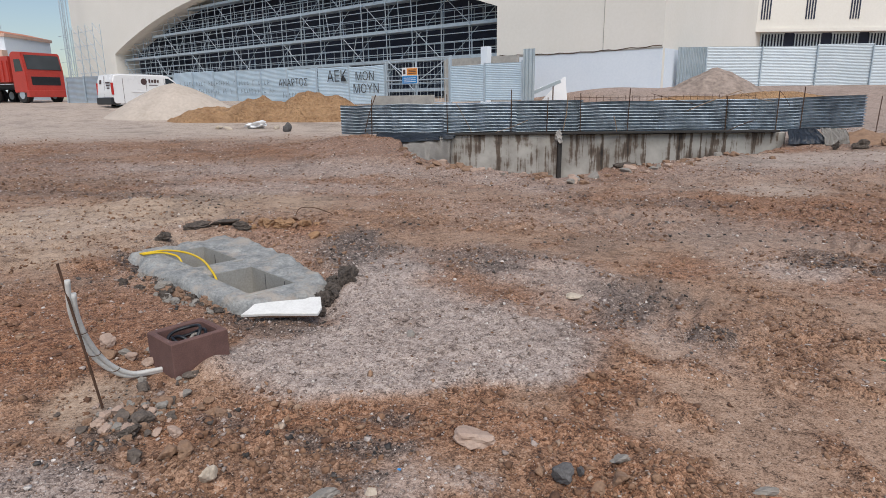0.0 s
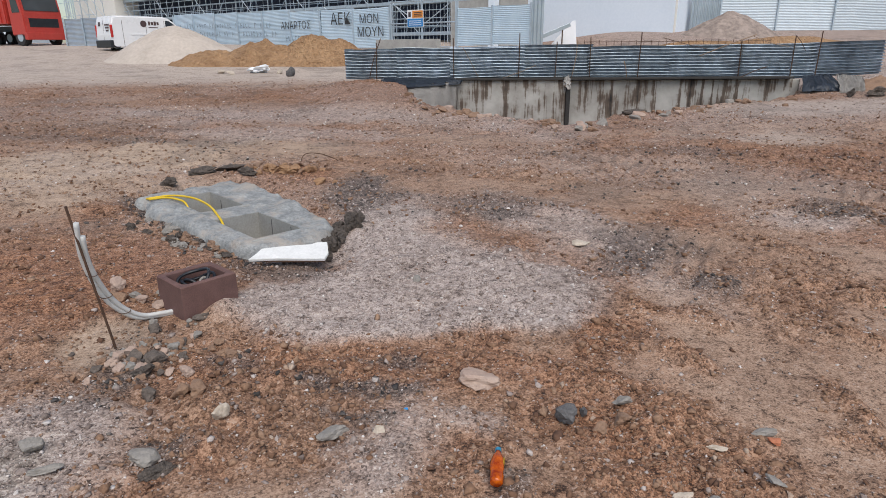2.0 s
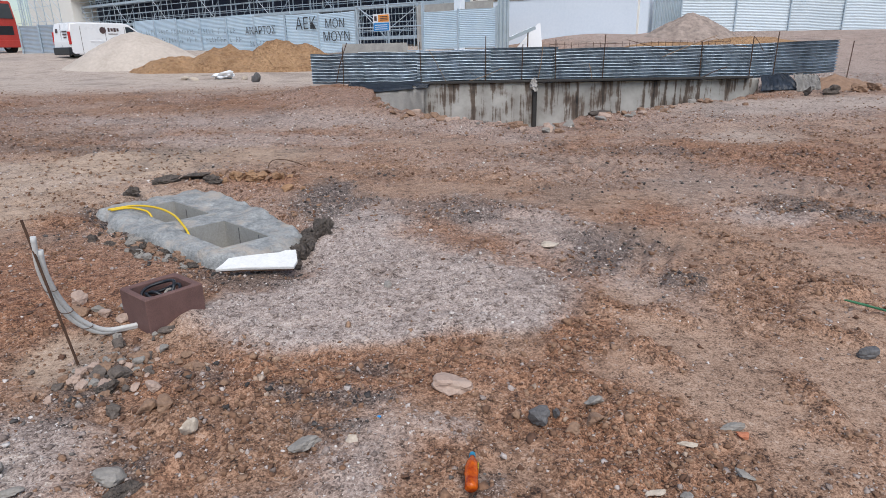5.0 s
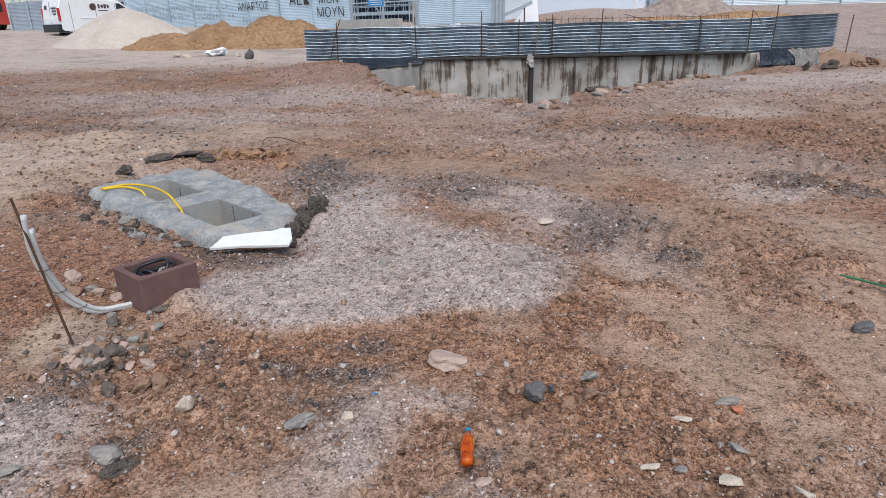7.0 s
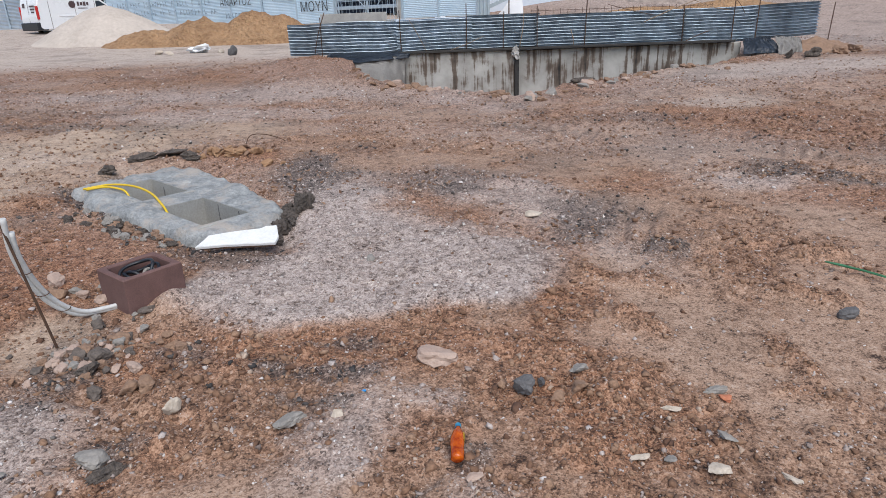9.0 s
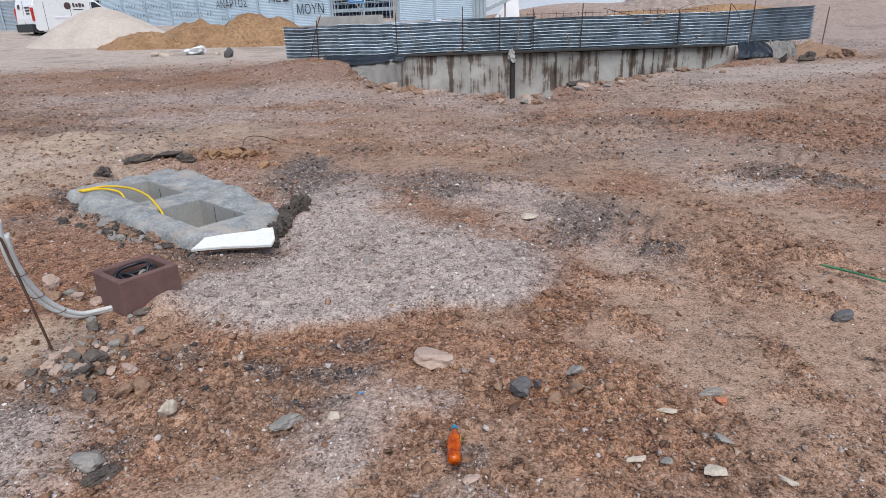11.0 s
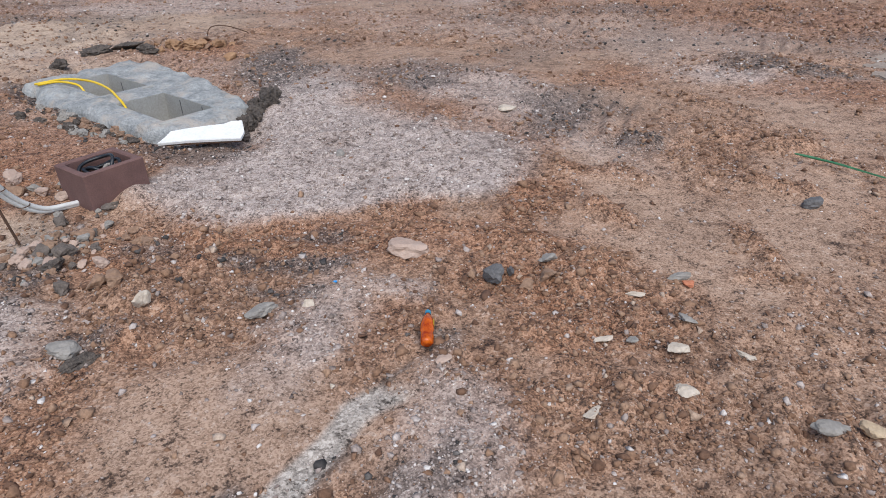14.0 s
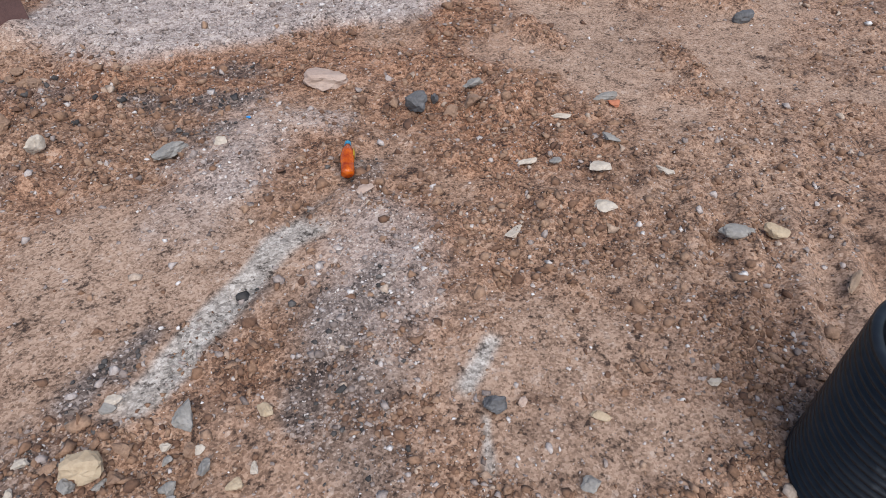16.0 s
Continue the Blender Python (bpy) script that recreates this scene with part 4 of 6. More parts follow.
M_LABEL = speckled("yellow_label", (0.75, 0.5, 0.03), (0.85, 0.65, 0.08), 40, 200, 0.4, relief=0.1)
M_CRUST = speckled("dusty_concrete", (0.17, 0.135, 0.11), (0.36, 0.295, 0.24), 5, 45, 0.9, relief=0.7, depth=0.01)
M_GREEN = speckled("green_strip", (0.02, 0.10, 0.045), (0.06, 0.24, 0.11), 25, 120, 0.6, relief=0.3)
M_PINK = speckled("pinkish_stone", (0.34, 0.235, 0.185), (0.49, 0.375, 0.305), 9, 90, 0.85, relief=0.6, depth=0.005)
M_GREY = speckled("grey_stone", (0.18, 0.165, 0.145), (0.34, 0.315, 0.285), 9, 90, 0.85, relief=0.6, depth=0.005)
M_BLUE = speckled("dark_slate_stone", (0.05, 0.048, 0.05), (0.16, 0.155, 0.155), 12, 90, 0.75, relief=0.6, depth=0.005)
M_TANSTONE = speckled("tan_stone", (0.33, 0.24, 0.15), (0.52, 0.41, 0.28), 9, 90, 0.85, relief=0.5, depth=0.005)
M_PALE = speckled("pale_plaster_flake", (0.36, 0.30, 0.235), (0.60, 0.52, 0.43), 16, 90, 0.9, relief=0.5, depth=0.004)
M_DARKSTONE = speckled("dark_earthy_stone", (0.06, 0.048, 0.04), (0.19, 0.155, 0.13), 10, 90, 0.9, relief=0.6, depth=0.005)
M_BROWNSTONE = speckled("brown_stone", (0.17, 0.10, 0.065), (0.34, 0.22, 0.145), 9, 80, 0.9, relief=0.6, depth=0.006)
M_REDBRICK = speckled("broken_brick", (0.36, 0.12, 0.06), (0.5, 0.2, 0.11), 12, 90, 0.9, relief=0.5, depth=0.004)
M_ASPHALT = speckled("old_asphalt", (0.028, 0.023, 0.02), (0.19, 0.155, 0.13), 22, 70, 0.95, relief=1.0, depth=0.03)
M_TARP = speckled("grey_tarpaulin", (0.30, 0.28, 0.26), (0.44, 0.42, 0.39), 3, 30, 0.55, relief=0.3, depth=0.01)
M_BLUETARP = speckled("dark_blue_tarpaulin", (0.02, 0.027, 0.04), (0.07, 0.09, 0.12), 3, 30, 0.4, relief=0.3, depth=0.01)
M_MOUND = speckled("orange_soil_mound", (0.22, 0.115, 0.052), (0.54, 0.335, 0.18), 1.1, 7, 0.95, relief=1.0, depth=0.3)
M_HEAP = speckled("orange_soil_heap", (0.24, 0.13, 0.065), (0.42, 0.26, 0.15), 1.6, 16, 0.95, relief=0.9, depth=0.05)
M_SANDHEAP = speckled("beige_gravel_heap", (0.38, 0.325, 0.275), (0.56, 0.49, 0.425), 1.2, 7, 0.95, relief=0.8, depth=0.03)
M_PEBBLEHEAP = speckled("grey_brown_gravel_heap", (0.13, 0.10, 0.085), (0.42, 0.34, 0.29), 2.5, 6, 0.95, relief=0.9, depth=0.05)
M_VAN = speckled("white_van_paint", (0.74, 0.75, 0.76), (0.8, 0.81, 0.82), 1, 8, 0.3, relief=0.02)
M_RED = speckled("red_truck_paint", (0.38, 0.035, 0.025), (0.52, 0.06, 0.045), 1.5, 12, 0.4, relief=0.05)
M_RUBBER = speckled("tyre_rubber", (0.012, 0.012, 0.013), (0.035, 0.034, 0.033), 6, 40, 0.8, relief=0.3)
M_GLASS = material("window_glass", 0.06, 0, 0.6)
base(M_GLASS, ramp(M_GLASS, noise_tex(M_GLASS, 0.6, 2), (0.3, (0.015, 0.02, 0.025)), (0.7, (0.04, 0.05, 0.06))))
M_TAIL = speckled("red_lamp_glass", (0.4, 0.01, 0.01), (0.55, 0.03, 0.03), 6, 30, 0.2, relief=0.05)
M_SIGNBLUE = speckled("blue_sign_paint", (0.02, 0.20, 0.52), (0.03, 0.27, 0.62), 3, 20, 0.4, relief=0.05)
M_SIGNORANGE = speckled("orange_sign_paint", (0.72, 0.25, 0.04), (0.8, 0.32, 0.06), 3, 20, 0.4, relief=0.05)
M_SIGNWHITE = speckled("white_sign_paint", (0.72, 0.74, 0.76), (0.8, 0.81, 0.82), 3, 20, 0.5, relief=0.05)
M_PAINT = speckled("black_spray_paint", (0.02, 0.022, 0.025), (0.06, 0.065, 0.07), 4, 30, 0.6, relief=0.02)
M_FADED = speckled("faded_spray_paint", (0.13, 0.17, 0.20), (0.26, 0.33, 0.38), 4, 30, 0.6, relief=0.02)
M_LOGO = speckled("dark_lettering", (0.05, 0.03, 0.03), (0.09, 0.05, 0.05), 4, 30, 0.5, relief=0.02)
M_SALMON = speckled("salmon_render", (0.55, 0.36, 0.28), (0.68, 0.5, 0.42), 0.5, 6, 0.9, relief=0.1)
M_ROOFTILE = speckled("red_roof_tile", (0.42, 0.15, 0.09), (0.56, 0.25, 0.16), 1.5, 12, 0.85, relief=0.5, depth=0.03)
M_TIMBER = speckled("weathered_plank", (0.2, 0.13, 0.08), (0.36, 0.26, 0.18), 6, 50, 0.85, relief=0.4)


M_CHAMBER = speckled("chamber_concrete", (0.25, 0.242, 0.22), (0.43, 0.418, 0.385), 3.0, 60, 0.8, relief=0.3, depth=0.003)


# ---------------------------------------------------------------- valve chamber with its two openings
def chamber():
    z0 = 0.03 * SLAB_AT[1] + 0.055
    ch = thing("valve_chamber", Matrix.Translation((*SLAB_AT, z0)) @ Matrix.Rotation(radians(SLAB_TURN), 4, "Z"), "twin concrete valve chamber with rough grey mortar rim", "manhole")
    sn, cs = math.sin(radians(SLAB_TURN)), math.cos(radians(SLAB_TURN))
    holes = [(-0.475, -0.02), (0.505, -0.02)]
    hu, hv = 0.36, 0.20

    def axis(lo, hi, cuts):
        vals = list(np.arange(lo, hi, 0.022)) + cuts
        vals = sorted(v for v in vals if all(abs(v - c) > 0.012 or v == c for c in cuts))
        return vals

    us = axis(-1.34, 1.2, [h[0] + s * hu for h in holes for s in (-1, 1)])
    vs = axis(-0.66, 0.78, [-0.02 - hv, -0.02 + hv])
    U, V = np.meshgrid(us, vs, indexing="ij")
    e = slab_edge(U, V) + 0.10 * (fbm(U, V, 0.22, 1, 3) - 0.5) * 2 + 0.05 * (fbm(U, V, 0.07, 2, 2) - 0.5)
    Z = 0.03 * (U * sn + V * cs) + 0.026 * (fbm(U, V, 0.3, 2, 3) - 0.5) * 2 + 0.022 * (fbm(U, V, 0.09, 3, 3) - 0.5) * 2 - 0.20 * smooth(0.90, 1.12, e) ** 1.3 - 0.02 * smooth(0.3, 1.0, -V)
    for h in holes:
        near_hole = np.maximum(np.abs(U - h[0]) - hu, np.abs(V - h[1]) - hv)
        k = smooth(0.0, 0.09, near_hole)
        Z = Z * k + (1 - k) * (0.03 * (h[0] * sn + h[1] * cs))
    bm = bm_new()
    grid = {}
    for i in range(len(us)):
        for j in range(len(vs)):
            if e[i, j] < 1.14:
                grid[i, j] = bm.verts.new((us[i], vs[j], Z[i, j]))
    for i in range(len(us) - 1):
        for j in range(len(vs) - 1):
            uc, vc = (us[i] + us[i + 1]) / 2, (vs[j] + vs[j + 1]) / 2
            if any(abs(uc - h[0]) < hu and abs(vc - h[1]) < hv for h in holes):
                continue
            q = [grid.get(k) for k in ((i, j), (i + 1, j), (i + 1, j + 1), (i, j + 1))]
            if all(q):
                bm.faces.new(q).smooth = True
    part("mortar_rim", bm, M_MORTAR, ch, "rough wet-looking grey mortar rim")
    for h in holes:
        sub = part("chamber_floor", box(bm_new(), (2 * hu + 0.1, 2 * hv + 0.1, 0.04), (h[0], h[1], -0.95)), M_CHAMBER, ch)
        lo, hi = -0.95, 0.03 * (h[0] * sn + h[1] * cs) - 0.002
        mid, tall = (lo + hi) / 2, hi - lo
        for size, at in (((0.05, 2 * hv + 0.1, tall), (h[0] - hu - 0.024, h[1], mid)), ((0.05, 2 * hv + 0.1, tall), (h[0] + hu + 0.024, h[1], mid)),
                         ((2 * hu, 0.05, tall), (h[0], h[1] - hv - 0.024, mid - 0.001)), ((2 * hu, 0.05, tall), (h[0], h[1] + hv + 0.024, mid - 0.001))):
            part("chamber_wall", box(bm_new(), size, at, bevel=0.003), M_CHAMBER, ch, "smooth cast concrete chamber wall")
        for du in (-0.12, 0.2):
            part("joint", box(bm_new(), (0.006, 0.004, 0.5), (h[0] + du, h[1] + hv - 0.003, -0.28)), M_BLUE, ch)
    return ch


chamber()


def yellow_hoses():
    z = 0.03 * 5.3 + 0.07
    runs = [[(-2.86, 5.66, z + 0.0), (-2.62, 5.66, z + 0.03), (-2.36, 5.52, z + 0.04), (-2.14, 5.30, z + 0.03), (-1.99, 5.09, z + 0.0), (-1.88, 4.93, z - 0.07), (-1.80, 4.82, z - 0.30)],
            [(-2.82, 5.63, z + 0.0), (-2.66, 5.62, z + 0.02), (-2.52, 5.56, z + 0.018), (-2.42, 5.50, z - 0.01), (-2.36, 5.45, z - 0.14)]]
    for run in runs:
        single("water_hose", tube(bm_new(), spline(run, 8), 0.0095, 10), M_YELLOW, Matrix(), "bright yellow plastic hose running into the chamber", "hose", "yellow hoses")


yellow_hoses()


def offcut_board():
    b = thing("foam_board", Matrix.Translation((-1.40, 4.03, 0.165)) @ Matrix.Rotation(radians(1), 4, "Z") @ Matrix.Rotation(radians(14), 4, "X"), "broken white insulation board leaning on the chamber", "board")
    bm = bm_new()
    prism(bm, [(0.0, 0.0), (0.20, 0.012), (0.53, 0.0), (0.545, 0.08), (0.515, 0.225), (0.44, 0.22), (0.40, 0.195), (0.30, 0.185), (0.17, 0.165), (0.06, 0.14), (0.035, 0.07)], -0.022, Matrix.Rotation(radians(-90), 4, "X"))
    bmesh.ops.bevel(bm, geom=list(bm.edges), offset=0.003, segments=2, affect="EDGES")
    part("panel", bm, M_FOAM, b)
    bm = bm_new()
    box(bm, (0.50, 0.012, 0.008), (0.28, 0.012, -0.006), Matrix.Rotation(radians(-1), 4, "Z"), 0.002)
    part("edge_strip", bm, M_RUST, b, "dark strip under the board")


offcut_board()


# ---------------------------------------------------------------- hollow block with cables
def hollow_block():
    turn = 48.0
    z = 0.03 * 3.4 - 0.03
    b = thing("hollow_block", Matrix.Translation((-1.505, 3.405, z)) @ Matrix.Rotation(radians(turn), 4, "Z"), "purple-brown hollow concrete block holding coiled cable", "block")
    bm = bm_new()
    L, W, H, t = 0.340, 0.310, 0.240, 0.036

    def ring(l, w, r, zz, n=6):
        out = []
        for sx, sy, a0 in ((1, 1, 0), (-1, 1, 90), (-1, -1, 180), (1, -1, 270)):
            for k in range(n):
                a = radians(a0 + 90 * k / (n - 1))
                out.append(bm.verts.new((sx * (l / 2 - r) + r * math.cos(a), sy * (w / 2 - r) + r * math.sin(a), zz)))
        return out

    loops = [ring(L, W, 0.006, 0), ring(L, W, 0.006, H - 0.006), ring(L - 0.012, W - 0.012, 0.006, H), ring(L - 2 * t + 0.012, W - 2 * t + 0.012, 0.04, H), ring(L - 2 * t, W - 2 * t, 0.036, H - 0.008), ring(L - 2 * t, W - 2 * t, 0.036, 0)]
    for a, c in zip(loops, loops[1:]):
        for k in range(len(a)):
            bm.faces.new((a[k], a[(k + 1) % len(a)], c[(k + 1) % len(a)], c[k]))
    part("shell", bm, M_BLOCK, b)
    coil = thing("cable_coil", Matrix.Translation((-1.50, 3.42, z + 0.165)) @ Matrix.Rotation(radians(20), 4, "Z"), "coiled black cable with a grey bare end, stuffed in a block", "cable")
    r = random.Random(5)
    for k in range(3):
        m = Matrix.Rotation(radians(-22 + 26 * k), 4, "X") @ Matrix.Rotation(radians(14 - 18 * k), 4, "Y")
        pts = [m @ Vector((0.088 * math.cos(a) * (1 + 0.06 * k), 0.082 * math.sin(a), 0.02 * math.sin(2 * a + k) + 0.028 * k)) for a in (2 * math.pi * i / 30 * 1.06 for i in range(31))]
        part("loop", tube(bm_new(), pts, 0.0095, 8), M_BLACK, coil)
    pts = spline([(0.0, -0.05, 0.02), (0.02, -0.02, 0.045), (0.055, 0.0, 0.035), (0.07, 0.01, 0.0)], 6)
    part("bare_end", tube(bm_new(), pts, 0.0095, 8), M_GREY, coil, "grey sheathed cable end")


hollow_block()


def conduits():
    c = thing("conduit_pair", Matrix(), "pair of pale grey flexible conduits bent up from the block", "conduit")
    path = [(-1.60, 3.30, 0.115), (-1.69, 3.24, 0.118), (-1.78, 3.17, 0.14), (-1.855, 3.09, 0.25), (-1.89, 3.02, 0.41), (-1.895, 2.97, 0.58), (-1.875, 2.95, 0.755)]
    for side in (0, 1):
        pts = [p + Vector(((0.026 - 0.0002 * i) * side, 0.012 * side, 0.012 * side * (1 - i / 42))) for i, p in enumerate(spline(path, 7))]
        if side:
            pts = pts[:-3]
        part("conduit", tube(bm_new(), pts, 0.0135, 10), M_CONDUIT, c)
    for k, zz in ((30, 0), (24, 0), (18, 0)):
        p = spline(path, 7)[k]
        bm = bm_new()
        tube(bm, [p + Vector((0.032 * math.cos(a) + 0.013, 0.024 * math.sin(a) + 0.006, 0.006 * math.sin(a))) for a in (2 * math.pi * i / 14 for i in range(15))], 0.0022, 6)
        part("wire_tie", bm, M_RUST, c, "rusty binding wire")
    bm = rod(bm_new(), (-1.772, 2.925, 0.02), (-1.915, 2.955, 0.84), 0.0065, 8)
    single("rebar_stake", bm, M_RUST, Matrix(), "thin rusty reinforcing rod stuck in the mud", "rod")


conduits()


# ---------------------------------------------------------------- bottle, strip, pipe
def bottle():
    b = thing("drink_bottle", Matrix.Translation((0.158, 1.835, ground_at(0.16, 1.9) + 0.028)) @ Matrix.Rotation(radians(-7), 4, "Z") @ Matrix.Rotation(radians(-84), 4, "X") @ Matrix.Scale(0.76, 4), "dented bottle of orange drink lying on the soil", "bottle")
    prof = [(0.0, 0.0), (0.026, 0.002), (0.032, 0.012), (0.033, 0.05), (0.030, 0.075), (0.031, 0.08), (0.034, 0.09), (0.034, 0.14), (0.030, 0.17), (0.018, 0.195), (0.0135, 0.205), (0.0135, 0.218), (0.0, 0.218)]
    bm = bm_new()
    rings = []
    for k, (rr, zz) in enumerate(prof):
        rings.append([bm.verts.new(((rr * math.cos(a) * (1 + 0.08 * math.sin(3 * a + zz * 40))), rr * math.sin(a) * 0.92 + 0.004 * math.sin(zz * 30), zz)) for a in (2 * math.pi * i / 20 for i in range(20))])
    for a, c in zip(rings, rings[1:]):
        for i in range(20):
            bm.faces.new((a[i], a[(i + 1) % 20], c[(i + 1) % 20], c[i])).smooth = True
    bmesh.ops.remove_doubles(bm, verts=bm.verts, dist=1e-5)
    part("body", bm, M_ORANGE, b, "clear plastic body full of orange drink")
    bm = bm_new()
    bmesh.ops.create_cone(bm, cap_ends=True, segments=18, radius1=0.0165, radius2=0.0155, depth=0.02, matrix=Matrix.Translation((0, 0, 0.226)))
    part("cap", bm, M_CAP, b, "blue screw cap")
    bm = bm_new()
    for i in range(5):
        a0, a1 = radians(-35 + 18 * i), radians(-35 + 18 * (i + 1))
        q = [bm.verts.new((0.0352 * math.cos(a), 0.0335 * math.sin(a), zz)) for a, zz in ((a0, 0.12), (a1, 0.12), (a1, 0.165), (a0, 0.165))]
        bm.faces.new(q)
    bmesh.ops.solidify(bm, geom=list(bm.faces), thickness=0.001)
    part("paper_label", bm, M_LABEL, b, "torn yellow label")


bottle()


def green_strip():
    s = thing("plant_stem", Matrix(), "green reed stem lying across the ruts", "stem")
    z0, z1 = ground_at(2.49, 3.27) + 0.045, ground_at(2.76, 2.88) + 0.045
    for k, (off, rad) in enumerate(((0.0, 0.0075), (0.014, 0.005))):
        pts = [(2.495 + off, 3.27, z0), (2.57 + off, 3.20, z0 + (z1 - z0) * 0.25 - 0.003), (2.66 - off, 3.06, z0 + (z1 - z0) * 0.6 + 0.004), (2.78 - off, 2.87, z1)]
        line = spline(pts, 6)
        n = len(line)
        part("stem" if not k else "leaf", tube(bm_new(), line, [rad * (0.25 + 0.75 * math.sin(math.pi * min(1, (i + 1) / (n * 0.8)) * 0.98) ** 0.5) for i in range(n)], 6), M_GREEN, s)


green_strip()


def drain_pipe():
    z = ground_at(1.23, 0.46)
    p = thing("drain_pipe", Matrix.Translation((1.235, 0.455, z - 0.02)), "short black corrugated drain pipe standing on end", "pipe")
    bm = bm_new()
    seg, rings = 56, []
    prof = []
    pitch, n = 0.0225, 21
    for i in range(n):
        z0 = i * pitch
        prof += [(0.178, z0), (0.187, z0 + 0.003), (0.190, z0 + 0.008), (0.187, z0 + 0.013), (0.178, z0 + 0.016)]
    prof += [(0.186, n * pitch), (0.190, n * pitch + 0.006), (0.186, n * pitch + 0.012), (0.168, n * pitch + 0.012), (0.166, n * pitch), (0.166, 0.0)]
    for rr, zz in prof:
        rings.append([bm.verts.new((rr * math.cos(a), rr * math.sin(a), zz)) for a in (2 * math.pi * i / seg for i in range(seg))])
    for a, c in zip(rings, rings[1:]):
        for i in range(seg):
            bm.faces.new((a[i], a[(i + 1) % seg], c[(i + 1) % seg], c[i])).smooth = True
    part("corrugated_wall", bm, M_PIPE, p)


M_PIPE = material("black_pipe", 0.4, 0, 0.4)
base(M_PIPE, mix(M_PIPE, ramp(M_PIPE, noise_tex(M_PIPE, 9, 5, 0.7), (0.62, (0, 0, 0)), (0.72, (1, 1, 1))), ramp(M_PIPE, noise_tex(M_PIPE, 30, 3), (0.3, (0.004, 0.005, 0.007)), (0.7, (0.012, 0.014, 0.018))), (0.06, 0.063, 0.067)))
rough_from(M_PIPE, noise_tex(M_PIPE, 12, 4), 0.28, 0.5)
drain_pipe()


# ---------------------------------------------------------------- single stones and scraps
def stone_mesh(size, seed, facets=10, rough=0.2, boxy=0.6):
    r = random.Random(seed)
    bm = bm_new()
    bmesh.ops.create_icosphere(bm, subdivisions=3, radius=1.0)
    cuts = [(Vector((r.gauss(0, 1), r.gauss(0, 1), r.gauss(0, 0.7))).normalized(), r.uniform(0.42, 0.78)) for _ in range(facets)]
    off = Vector((seed * 3.1, seed * 1.7, seed))
    for v in bm.verts:
        d = v.co.normalized()
        rad = max(abs(d.x), abs(d.y), abs(d.z)) ** -boxy
        for n, c in cuts:
            k = d.dot(n)
            if k > 0:
                rad = min(rad, c / k if k > 0.01 else 9)
        rad *= 1 + rough * noise.noise(d * 2.2 + off) + 0.4 * rough * noise.noise(d * 7 + off)
        v.co = Vector((d.x * size[0] / 2, d.y * size[1] / 2, d.z * size[2] / 2)) * rad
    return bm


def stone(x, y, size, turn, mat, label, seed, name="stone", sink=0.3, group="", tilt=0.0, cat="stone", facets=10, rough=0.2):
    m = Matrix.Translation((x, y, ground_at(x, y) + size[2] * (0.5 - sink))) @ Matrix.Rotation(radians(turn), 4, "Z") @ Matrix.Rotation(radians(tilt), 4, "X")
    return single(name, stone_mesh(size, seed, facets, rough, 0.6 if facets > 2 else 0.15), mat, m, label, cat, group)


